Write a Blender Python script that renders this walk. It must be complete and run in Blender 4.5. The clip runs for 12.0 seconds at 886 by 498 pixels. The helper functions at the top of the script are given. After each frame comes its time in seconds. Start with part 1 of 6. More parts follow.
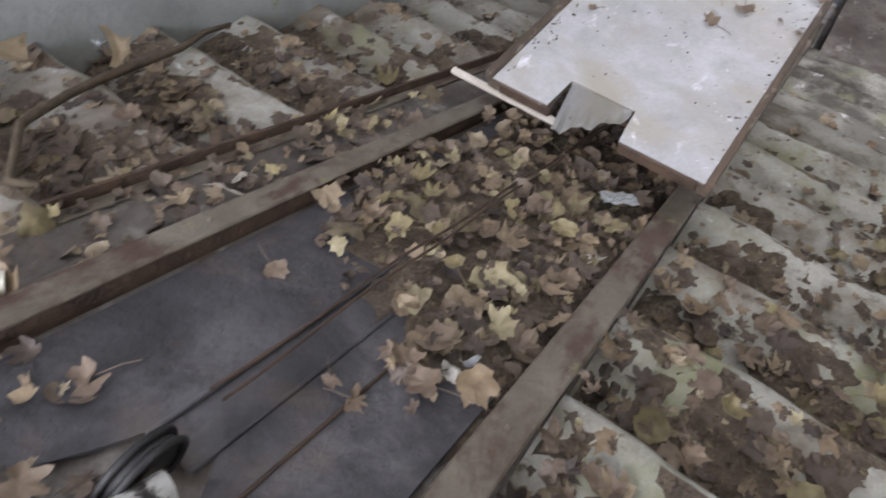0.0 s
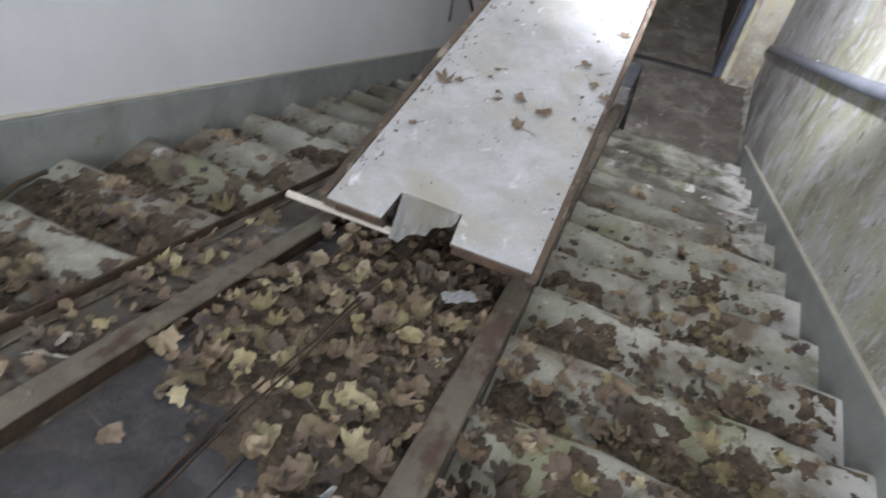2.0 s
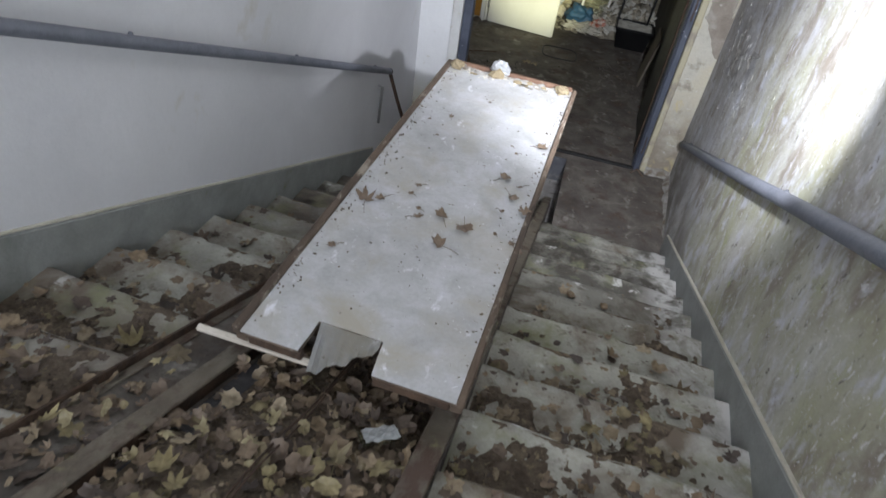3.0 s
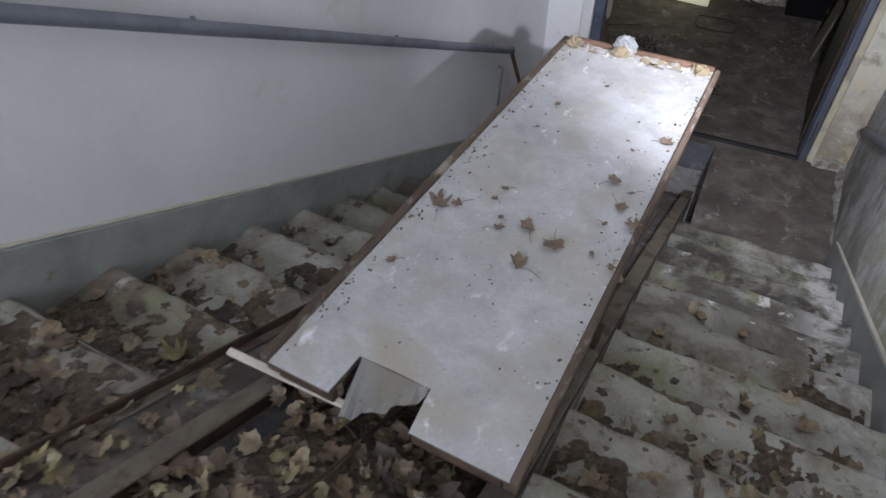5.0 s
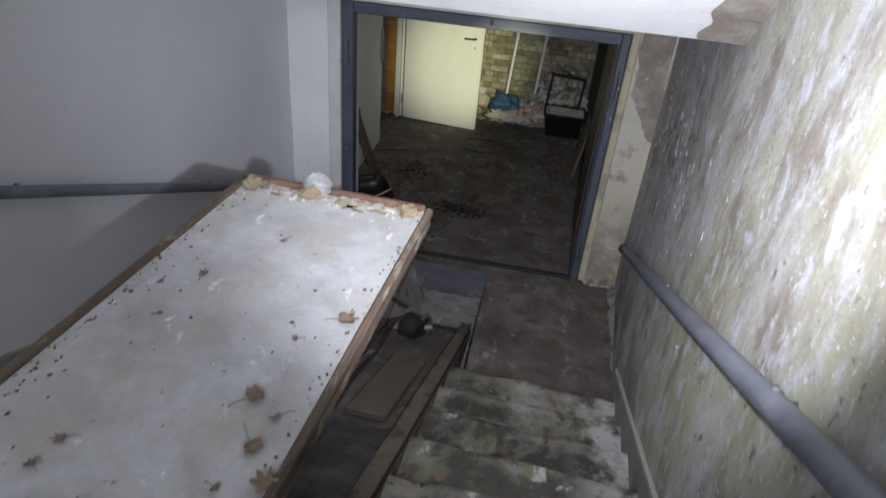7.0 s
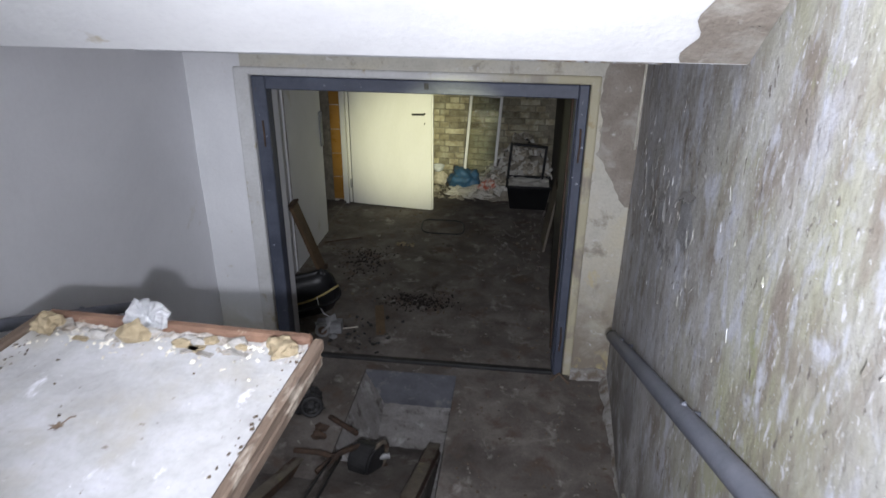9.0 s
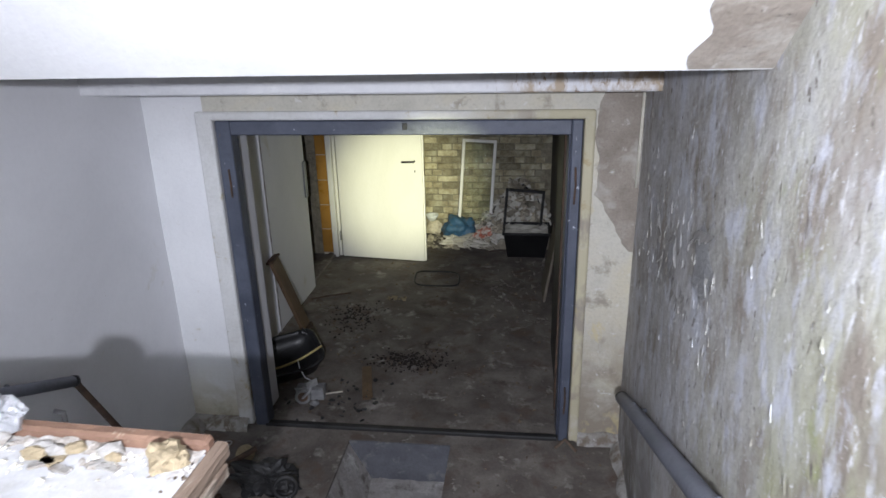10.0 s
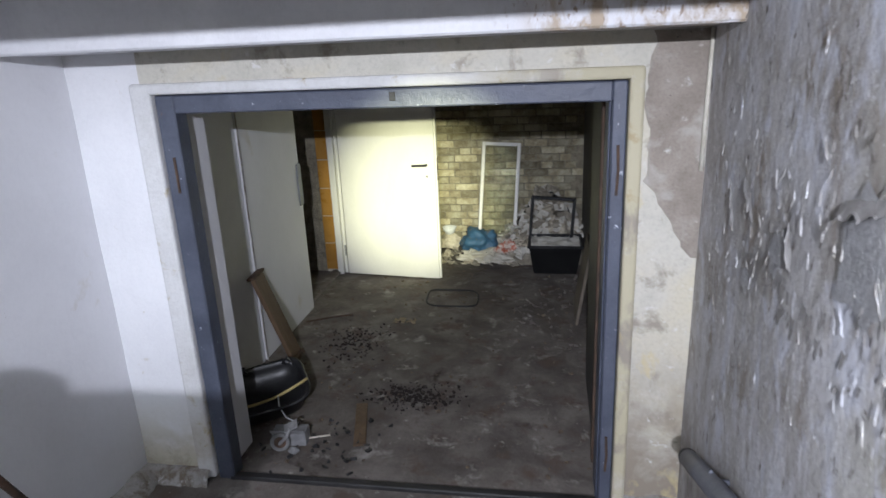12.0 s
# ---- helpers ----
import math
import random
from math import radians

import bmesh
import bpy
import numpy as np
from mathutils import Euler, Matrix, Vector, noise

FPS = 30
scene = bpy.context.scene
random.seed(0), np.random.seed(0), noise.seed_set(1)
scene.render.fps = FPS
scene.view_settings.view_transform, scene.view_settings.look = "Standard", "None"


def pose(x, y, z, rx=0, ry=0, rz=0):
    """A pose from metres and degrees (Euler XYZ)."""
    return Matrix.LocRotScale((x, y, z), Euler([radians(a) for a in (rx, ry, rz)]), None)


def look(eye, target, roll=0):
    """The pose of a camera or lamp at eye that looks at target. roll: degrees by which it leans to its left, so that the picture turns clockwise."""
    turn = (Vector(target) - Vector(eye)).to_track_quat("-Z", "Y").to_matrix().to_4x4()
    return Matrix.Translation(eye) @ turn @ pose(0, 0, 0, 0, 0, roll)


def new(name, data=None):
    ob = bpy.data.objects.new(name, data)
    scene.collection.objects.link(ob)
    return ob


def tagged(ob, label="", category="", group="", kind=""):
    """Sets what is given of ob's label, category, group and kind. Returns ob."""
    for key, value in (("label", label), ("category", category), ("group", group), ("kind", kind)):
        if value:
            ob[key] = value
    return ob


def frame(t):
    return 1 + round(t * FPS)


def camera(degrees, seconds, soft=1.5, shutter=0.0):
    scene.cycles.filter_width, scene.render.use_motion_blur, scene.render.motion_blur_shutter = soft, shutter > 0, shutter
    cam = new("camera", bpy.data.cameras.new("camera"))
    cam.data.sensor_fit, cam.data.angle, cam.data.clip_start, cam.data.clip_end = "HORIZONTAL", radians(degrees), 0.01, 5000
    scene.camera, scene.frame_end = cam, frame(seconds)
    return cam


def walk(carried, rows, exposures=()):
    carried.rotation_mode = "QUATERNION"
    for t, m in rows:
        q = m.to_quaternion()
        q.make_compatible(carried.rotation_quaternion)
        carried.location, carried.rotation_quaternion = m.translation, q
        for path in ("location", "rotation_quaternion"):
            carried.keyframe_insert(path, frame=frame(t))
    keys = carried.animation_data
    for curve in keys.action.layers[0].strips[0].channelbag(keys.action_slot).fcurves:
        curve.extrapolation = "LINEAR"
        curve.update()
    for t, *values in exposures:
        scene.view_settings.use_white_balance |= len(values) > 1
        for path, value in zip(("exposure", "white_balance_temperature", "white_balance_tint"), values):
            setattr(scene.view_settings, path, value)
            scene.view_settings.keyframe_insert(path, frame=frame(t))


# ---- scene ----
cam = camera(69.9, 12.0, 1.5, 0.5)
EXPOSURES = [(0.0, 1.2, 6350, 17), (1.5, 1.15, 6350, 13), (2.5, 0.7, 6300, 10), (4.5, 0.35, 6150, 14), (6.5, -0.05, 6200, 14), (7.5, -0.3, 6250, 14), (9.5, 0.3, 6150, 14), (12.0, 1.0, 6000, 15)]
PATH = [
    (0, (-0.536, 0.656, 3.043), (-1.135, 1.584, 1.376), 1.6),
    (0.5, (-0.559, 0.604, 3.043), (-1.193, 1.453, 1.347), 0.2),
    (1, (-0.549, 0.618, 3.065), (-1.162, 1.562, 1.411), 1.6),
    (1.5, (-0.513, 0.66, 3.093), (-1.034, 1.783, 1.521), 4.2),
    (2, (-0.484, 0.705, 3.134), (-0.838, 2.005, 1.656), 7.4),
    (2.5, (-0.471, 0.744, 3.171), (-0.736, 2.192, 1.817), 8.8),
    (2.7, (-0.473, 0.782, 3.21), (-0.705, 2.279, 1.904), 9.4),
    (4.3, (-0.376, 1.16, 3.178), (-0.909, 2.637, 1.94), 4.0),
    (4.5, (-0.392, 1.2, 3.144), (-0.946, 2.64, 1.872), 3.8),
    (5, (-0.378, 1.278, 3.065), (-1.031, 2.597, 1.711), 0.3),
    (5.5, (-0.274, 1.538, 2.971), (-0.865, 2.923, 1.656), 1.7),
    (5.8, (-0.187, 1.664, 2.957), (-0.774, 3.103, 1.698), 2.6),
    (6, (-0.123, 1.775, 2.938), (-0.716, 3.232, 1.703), 1.9),
    (6.5, (-0.098, 1.995, 2.822), (-0.498, 3.585, 1.677), 4.7),
    (6.9, (-0.056, 2.153, 2.801), (-0.318, 3.833, 1.748), 3.7),
    (7, (-0.101, 2.182, 2.81), (-0.344, 3.872, 1.769), 5.3),
    (7.2, (-0.088, 2.253, 2.784), (-0.321, 3.972, 1.788), 4.3),
    (7.5, (-0.009, 2.364, 2.754), (-0.238, 4.112, 1.81), 2.3),
    (7.7, (-0.013, 2.486, 2.698), (-0.21, 4.249, 1.776), 2.1),
    (9.3, (-0.008, 3.032, 2.504), (-0.219, 4.869, 1.741), -0.0),
    (9.5, (0.002, 3.111, 2.462), (-0.199, 4.967, 1.745), -0.6),
    (10, (0.054, 3.294, 2.418), (-0.18, 5.164, 1.748), -1.3),
    (10.5, (0.016, 3.5, 2.279), (-0.247, 5.369, 1.618), -1.2),
    (11, (-0.009, 3.653, 2.215), (-0.264, 5.499, 1.487), -2.4),
    (11.5, (0.056, 3.862, 2.128), (-0.212, 5.732, 1.472), -2.8),
    (12, (0.08, 4.041, 2.084), (-0.248, 5.921, 1.484), -2.5),
]
walk(cam, [(t, look(eye, target, roll)) for t, eye, target, roll in PATH],
     exposures=EXPOSURES)
DAY, FLOOD, CORE = 205.0, 310.0, 1600.0

# ---- light ----
def lamp(name, kind, m, energy, color, **kw):
    data = bpy.data.lights.new(name, kind)
    data.energy, data.color = energy, color
    ob = new(name, data)
    ob.matrix_world = m
    return ob


world = bpy.data.worlds.new("overcast_day")
scene.world = world
world.use_nodes = True
wn = world.node_tree.nodes
sky = wn.new("ShaderNodeTexSky")
sky.sky_type, sky.sun_disc, sky.sun_elevation, sky.sun_rotation = "NISHITA", False, radians(32), radians(200)
wn["Background"].inputs["Strength"].default_value = 0.12
world.node_tree.links.new(sky.outputs["Color"], wn["Background"].inputs["Color"])

# daylight falling in through the doorway at the head of the stairs
day = lamp("daylight", "AREA", look((-0.5, -3.3, 4.3), (-0.7, 3.0, 1.7)), DAY, (0.90, 0.95, 1.0))
day.data.shape, day.data.size, day.data.size_y = "RECTANGLE", 2.2, 1.9
# the walker's torch: a wide cool flood and a narrow warm core
flood = lamp("torch_flood", "SPOT", look((0.04, 2.70, 2.52), (-0.12, 6.6, 1.65)), FLOOD, (0.93, 0.95, 1.0))
flood.data.spot_size, flood.data.spot_blend, flood.data.shadow_soft_size = radians(106), 1.0, 0.02
core = lamp("torch_core", "SPOT", look((0.34, 3.45, 2.26), (-1.12, 9.62, 0.80)), CORE, (0.98, 0.97, 0.56))
core.data.spot_size, core.data.spot_blend, core.data.shadow_soft_size = radians(17), 1.0, 0.02


# ---- materials ----
def ramp_node(nt, stops):
    r = nt.nodes.new("ShaderNodeValToRGB")
    while len(r.color_ramp.elements) < len(stops):
        r.color_ramp.elements.new(0.5)
    for e, (p, c) in zip(r.color_ramp.elements, stops):
        e.position, e.color = p, (*c, 1)
    return r


def mat(name, stops, scale=3.0, rough=0.7, metal=0.0, bump=0.3, grain=60.0, detail=6.0, stretch=(1, 1, 1), stains=None,
        space="world", island=0.0, random_tint=0.0, spec=0.4, dist=0.01, speck=0.25):
    """Mottled surface. stops: colours over a large noise; stains: list of (scale, threshold, softness, colour, stretch, seed)."""
    m = bpy.data.materials.new(name)
    m.use_nodes = True
    nt = m.node_tree
    bsdf = nt.nodes["Principled BSDF"]
    link = nt.links.new
    if space == "world":
        co = nt.nodes.new("ShaderNodeNewGeometry").outputs["Position"]
    else:
        co = nt.nodes.new("ShaderNodeTexCoord").outputs["Object"]

    def mapped(s, seed=0.0):
        mp = nt.nodes.new("ShaderNodeMapping")
        mp.inputs["Scale"].default_value = s
        mp.inputs["Location"].default_value = (seed, seed * 0.7, seed * 1.3)
        link(co, mp.inputs["Vector"])
        return mp.outputs["Vector"]

    def noise_tex(vec, sc, det=5.0, ro=0.6, warp=0.0):
        n = nt.nodes.new("ShaderNodeTexNoise")
        n.inputs["Scale"].default_value, n.inputs["Detail"].default_value, n.inputs["Roughness"].default_value = sc, det, ro
        n.inputs["Distortion"].default_value = warp
        link(vec, n.inputs["Vector"])
        return n.outputs["Fac"]

    big = noise_tex(mapped(stretch), scale, detail, 0.62, 0.4)
    r = ramp_node(nt, stops)
    link(big, r.inputs["Fac"])
    col = r.outputs["Color"]
    fine = noise_tex(mapped(stretch, 3.1), grain, 4.0, 0.7)

    def mix(kind, fac, a, b):
        x = nt.nodes.new("ShaderNodeMix")
        x.data_type, x.blend_type = "RGBA", kind
        if isinstance(fac, float):
            x.inputs["Factor"].default_value = fac
        else:
            link(fac, x.inputs["Factor"])
        link(a, x.inputs["A"])
        if isinstance(b, tuple):
            x.inputs["B"].default_value = (*b, 1)
        else:
            link(b, x.inputs["B"])
        return x.outputs["Result"]

    g = ramp_node(nt, [(0.25, (0.55, 0.55, 0.55)), (0.55, (1, 1, 1))])
    link(fine, g.inputs["Fac"])
    col = mix("MULTIPLY", speck, col, g.outputs["Color"])
    height = fine
    for sc, th, soft, c, st, seed, *zone in stains or ():
        n = noise_tex(mapped(st, seed), sc, 6.0, 0.65, 0.3)
        rr = ramp_node(nt, [(th - soft, (0, 0, 0)), (th + soft, (1, 1, 1))])
        link(n, rr.inputs["Fac"])
        fac = rr.outputs["Color"]
        if zone:
            axis, z0, z1 = zone
            sep = nt.nodes.new("ShaderNodeSeparateXYZ")
            link(co, sep.inputs["Vector"])
            zr = nt.nodes.new("ShaderNodeMapRange")
            zr.interpolation_type = "SMOOTHSTEP"
            zr.inputs["From Min"].default_value, zr.inputs["From Max"].default_value = z0, z1
            link(sep.outputs[axis], zr.inputs["Value"])
            mm = nt.nodes.new("ShaderNodeMath")
            mm.operation = "MULTIPLY"
            link(fac, mm.inputs[0])
            link(zr.outputs["Result"], mm.inputs[1])
            fac = mm.outputs["Value"]
        col = mix("MIX", fac, col, c)
    if random_tint:
        info = nt.nodes.new("ShaderNodeObjectInfo") if not island else nt.nodes.new("ShaderNodeNewGeometry")
        rnd = info.outputs["Random"] if not island else info.outputs["Random Per Island"]
        hs = nt.nodes.new("ShaderNodeHueSaturation")
        mr = nt.nodes.new("ShaderNodeMapRange")
        mr.inputs["To Min"].default_value, mr.inputs["To Max"].default_value = 1 - random_tint, 1 + random_tint
        link(rnd, mr.inputs["Value"])
        link(mr.outputs["Result"], hs.inputs["Value"])
        link(col, hs.inputs["Color"])
        col = hs.outputs["Color"]
    link(col, bsdf.inputs["Base Color"])
    bsdf.inputs["Metallic"].default_value = metal
    bsdf.inputs["Specular IOR Level"].default_value = spec
    rm = nt.nodes.new("ShaderNodeMapRange")
    rm.inputs["To Min"].default_value, rm.inputs["To Max"].default_value = max(0.05, rough - 0.15), min(1.0, rough + 0.15)
    link(big, rm.inputs["Value"])
    link(rm.outputs["Result"], bsdf.inputs["Roughness"])
    if bump:
        b1 = nt.nodes.new("ShaderNodeBump")
        b1.inputs["Strength"].default_value, b1.inputs["Distance"].default_value = bump, dist
        link(height, b1.inputs["Height"])
        b2 = nt.nodes.new("ShaderNodeBump")
        b2.inputs["Strength"].default_value, b2.inputs["Distance"].default_value = bump * 0.8, dist * 3
        link(noise_tex(mapped(stretch, 7.7), scale * 4, 5.0), b2.inputs["Height"])
        link(b1.outputs["Normal"], b2.inputs["Normal"])
        link(b2.outputs["Normal"], bsdf.inputs["Normal"])
    return m


ONE = (1, 1, 1)
M_WHITE = mat("white_wall_paint", [(0.3, (0.61, 0.61, 0.63)), (0.7, (0.71, 0.71, 0.73))], 1.2, 0.6, bump=0.10, grain=40, speck=0.08,
              stains=[(2.0, 0.72, 0.06, (0.50, 0.47, 0.40), ONE, 4.0), (60.0, 0.79, 0.01, (0.25, 0.23, 0.21), ONE, 2.0), (13.0, 0.74, 0.02, (0.42, 0.38, 0.34), ONE, 7.0)])
M_CEIL = mat("white_ceiling_paint", [(0.3, (0.68, 0.68, 0.69)), (0.7, (0.78, 0.78, 0.78))], 2.5, 0.7, bump=0.15, grain=45, speck=0.12,
             stains=[(5.0, 0.70, 0.05, (0.52, 0.46, 0.36), (1, 1, 1), 6.0), (22.0, 0.76, 0.03, (0.40, 0.37, 0.33), ONE, 1.0)])
M_BEAM = mat("flaking_beam_paint", [(0.3, (0.56, 0.56, 0.58)), (0.7, (0.66, 0.66, 0.67))], 3.5, 0.7, bump=0.25, grain=45, speck=0.15,
             stains=[(14.0, 0.50, 0.07, (0.36, 0.29, 0.21), (1, 1, 0.45), 2.0, "X", -0.05, 0.12), (40.0, 0.60, 0.03, (0.26, 0.20, 0.15), (1, 1, 0.5), 5.0, "X", -0.15, 0.1)])
# the Z entry darkens the plaster below about 1 m
M_BACK = mat("stained_plaster", [(0.25, (0.40, 0.385, 0.325)), (0.5, (0.50, 0.48, 0.415)), (0.75, (0.52, 0.47, 0.335))], 2.4, 0.75, bump=0.3, speck=0.32,
             stains=[(7.0, 0.60, 0.06, (0.28, 0.25, 0.205), ONE, 31.0), (3.0, 0.42, 0.10, (0.25, 0.215, 0.17), ONE, 37.0, "Z", 1.0, 0.2), (18.0, 0.66, 0.03, (0.55, 0.54, 0.51), ONE, 41.0), (4.0, 0.66, 0.06, (0.50, 0.42, 0.22), (1, 1, 0.6), 3.0)])
M_PATCH = mat("bare_render", [(0.3, (0.20, 0.17, 0.14)), (0.7, (0.31, 0.275, 0.235))], 7.0, 0.95, bump=0.4, grain=90, dist=0.005, speck=0.45, detail=9.0,
              stains=[(14.0, 0.66, 0.04, (0.46, 0.44, 0.40), ONE, 2.0), (40.0, 0.68, 0.02, (0.08, 0.07, 0.06), ONE, 9.0), (6.0, 0.60, 0.08, (0.37, 0.35, 0.31), ONE, 5.0)])
M_RIGHT = mat("peeling_wall", [(0.28, (0.28, 0.255, 0.23)), (0.42, (0.39, 0.37, 0.345)), (0.54, (0.48, 0.47, 0.465)), (0.72, (0.60, 0.605, 0.635))], 4.2, 0.82, detail=12.0, stretch=(1, 1, 0.85),
              bump=0.45, grain=55, dist=0.005, speck=0.4, spec=0.25,
              stains=[(1.7, 0.52, 0.18, (0.40, 0.40, 0.25), (1, 1, 0.8), 5.0, "Y", 5.5, 4.2), (5.0, 0.58, 0.08, (0.27, 0.235, 0.195), (1, 1, 0.5), 19.0), (6.0, 0.67, 0.06, (0.33, 0.36, 0.17), ONE, 27.0, "Y", 5.2, 4.0), (9.0, 0.58, 0.06, (0.54, 0.55, 0.59), (1, 1, 0.6), 8.0),
                      (30.0, 0.64, 0.03, (0.17, 0.15, 0.13), (1, 1, 0.5), 1.0), (38.0, 0.63, 0.03, (0.64, 0.64, 0.65), (1, 1, 0.45), 23.0), (70.0, 0.65, 0.02, (0.66, 0.66, 0.66), ONE, 11.0), (2.2, 0.48, 0.10, (0.22, 0.205, 0.19), ONE, 33.0, "Z", 0.9, 0.3)])
M_CREAM = mat("cream_reveal_paint", [(0.3, (0.50, 0.495, 0.48)), (0.7, (0.60, 0.60, 0.595))], 5.0, 0.7, bump=0.25, speck=0.25, stains=[(3.0, 0.36, 0.12, (0.42, 0.385, 0.27), ONE, 15.0, "X", -0.5, 0.15), (4.0, 0.55, 0.05, (0.28, 0.25, 0.205), (1, 1, 0.6), 13.0, "X", -0.2, 0.25), (3.0, 0.55, 0.10, (0.36, 0.31, 0.23), ONE, 23.0, "Z", 0.5, 0.1), (9.0, 0.64, 0.05, (0.36, 0.30, 0.18), ONE, 3.0)])
M_STAINBITS = mat("dark_stain_flakes", [(0.3, (0.010, 0.008, 0.007)), (0.7, (0.035, 0.026, 0.022))], 20, 0.9, bump=0.3)
M_DAMP = mat("damp_stained_plaster", [(0.3, (0.36, 0.31, 0.23)), (0.7, (0.52, 0.48, 0.39))], 11.0, 0.85, bump=0.4, speck=0.4)
M_BARE = mat("bare_white_plaster", [(0.3, (0.50, 0.50, 0.50)), (0.7, (0.66, 0.66, 0.67))], 14, 0.7, bump=0.3)
M_PIT = mat("blue_grey_pit_paint", [(0.3, (0.075, 0.078, 0.090)), (0.7, (0.13, 0.133, 0.150))], 7, 0.7, bump=0.25, speck=0.4, stains=[(9.0, 0.60, 0.06, (0.20, 0.195, 0.19), ONE, 4.0)])
M_DUST = mat("pale_pit_dust", [(0.3, (0.21, 0.195, 0.185)), (0.7, (0.36, 0.345, 0.33))], 8.0, 0.9, bump=0.5, grain=70, speck=0.45, stains=[(10.0, 0.62, 0.05, (0.11, 0.095, 0.085), ONE, 5.0), (5.0, 0.62, 0.06, (0.46, 0.45, 0.44), ONE, 9.0)])
M_LOWWHITE = mat("white_paint_with_damp_foot", [(0.3, (0.60, 0.60, 0.61)), (0.7, (0.70, 0.70, 0.71))], 2.0, 0.6, bump=0.15, speck=0.12,
                 stains=[(4.0, 0.40, 0.12, (0.45, 0.42, 0.33), ONE, 15.0, "Z", 0.55, 0.05), (9.0, 0.52, 0.08, (0.30, 0.265, 0.20), ONE, 23.0, "Z", 0.32, 0.0), (12.0, 0.70, 0.04, (0.46, 0.42, 0.34), ONE, 3.0), (45.0, 0.74, 0.02, (0.28, 0.25, 0.21), ONE, 8.0)])
M_KERB = mat("grimy_kerb_plaster", [(0.3, (0.22, 0.205, 0.18)), (0.7, (0.40, 0.39, 0.37))], 7.0, 0.85, bump=0.5, grain=60, speck=0.4, stains=[(9.0, 0.56, 0.06, (0.16, 0.13, 0.10), ONE, 3.0), (14.0, 0.66, 0.04, (0.52, 0.51, 0.50), ONE, 6.0)])
M_FLAKE = mat("paint_flake", [(0.3, (0.22, 0.21, 0.20)), (0.7, (0.33, 0.32, 0.31))], 20, 0.6, bump=0.2)
# X -0.75 to -1.25: brown patches, also holding the west flight's weaker light
M_STEP = mat("worn_concrete_step", [(0.25, (0.25, 0.242, 0.213)), (0.5, (0.355, 0.347, 0.303)), (0.75, (0.45, 0.44, 0.39))], 3.0, 0.8, bump=0.35, grain=70, speck=0.4, detail=9.0,
             stains=[(3.4, 0.57, 0.09, (0.15, 0.118, 0.088), ONE, 9.0), (13.0, 0.63, 0.05, (0.11, 0.085, 0.062), ONE, 14.0), (2.6, 0.45, 0.09, (0.062, 0.056, 0.046), ONE, 21.0, "Y", 3.0, 4.3), (7.0, 0.66, 0.03, (0.55, 0.54, 0.52), ONE, 4.0), (3.2, 0.60, 0.08, (0.22, 0.225, 0.13), ONE, 12.0), (5.0, 0.50, 0.06, (0.50, 0.49, 0.47), ONE, 17.0, "X", 0.22, 0.48), (2.4, 0.58, 0.12, (0.17, 0.14, 0.115), ONE, 29.0, "X", -0.75, -1.25), (26.0, 0.66, 0.04, (0.16, 0.125, 0.095), ONE, 35.0)])
M_SKIRT = mat("grey_skirting", [(0.3, (0.20, 0.21, 0.20)), (0.7, (0.31, 0.32, 0.31))], 5.0, 0.6, bump=0.2,
              stains=[(6.0, 0.68, 0.05, (0.16, 0.17, 0.08), ONE, 2.0)])
M_EDGE = mat("cream_paint_line", [(0.3, (0.50, 0.47, 0.38)), (0.7, (0.62, 0.60, 0.52))], 12.0, 0.7, bump=0.3)
M_FLOOR = mat("dirty_concrete", [(0.30, (0.068, 0.057, 0.050)), (0.5, (0.13, 0.114, 0.10)), (0.70, (0.215, 0.193, 0.172))], 3.4, 0.85, bump=0.35, grain=60, speck=0.45, detail=11.0,
              stains=[(2.3, 0.66, 0.05, (0.045, 0.034, 0.028), ONE, 3.0), (6.0, 0.60, 0.07, (0.10, 0.074, 0.058), ONE, 16.0), (14.0, 0.67, 0.03, (0.30, 0.285, 0.255), ONE, 6.0), (36.0, 0.70, 0.02, (0.06, 0.05, 0.04), ONE, 2.0), (5.0, 0.64, 0.06, (0.30, 0.285, 0.26), ONE, 26.0)])
M_SHEET = mat("grey_rubber_sheet", [(0.33, (0.030, 0.029, 0.033)), (0.5, (0.062, 0.060, 0.066)), (0.68, (0.135, 0.130, 0.138))], 5.5, 0.55, bump=0.35, grain=60, speck=0.4, detail=10.0,
              stains=[(6.0, 0.64, 0.06, (0.028, 0.026, 0.028), ONE, 3.0), (25.0, 0.76, 0.02, (0.34, 0.33, 0.33), ONE, 9.0), (2.6, 0.63, 0.08, (0.13, 0.10, 0.08), ONE, 15.0)])
M_RAIL = mat("dirty_steel_rail", [(0.3, (0.115, 0.092, 0.07)), (0.7, (0.22, 0.195, 0.155))], 6.0, 0.6, metal=0.15, bump=0.3, grain=80, speck=0.35,
             stains=[(9.0, 0.56, 0.06, (0.085, 0.052, 0.038), (1, 0.4, 1), 2.0), (13.0, 0.66, 0.05, (0.25, 0.235, 0.13), (1, 0.5, 1), 7.0), (40.0, 0.76, 0.02, (0.5, 0.49, 0.46), ONE, 5.0)])
M_RUST = mat("dark_rusty_iron", [(0.3, (0.045, 0.032, 0.026)), (0.7, (0.12, 0.075, 0.05))], 14.0, 0.8, metal=0.2, bump=0.5)
M_BLACK = mat("black_rubber", [(0.3, (0.012, 0.012, 0.013)), (0.7, (0.035, 0.034, 0.034))], 8.0, 0.55, bump=0.15)
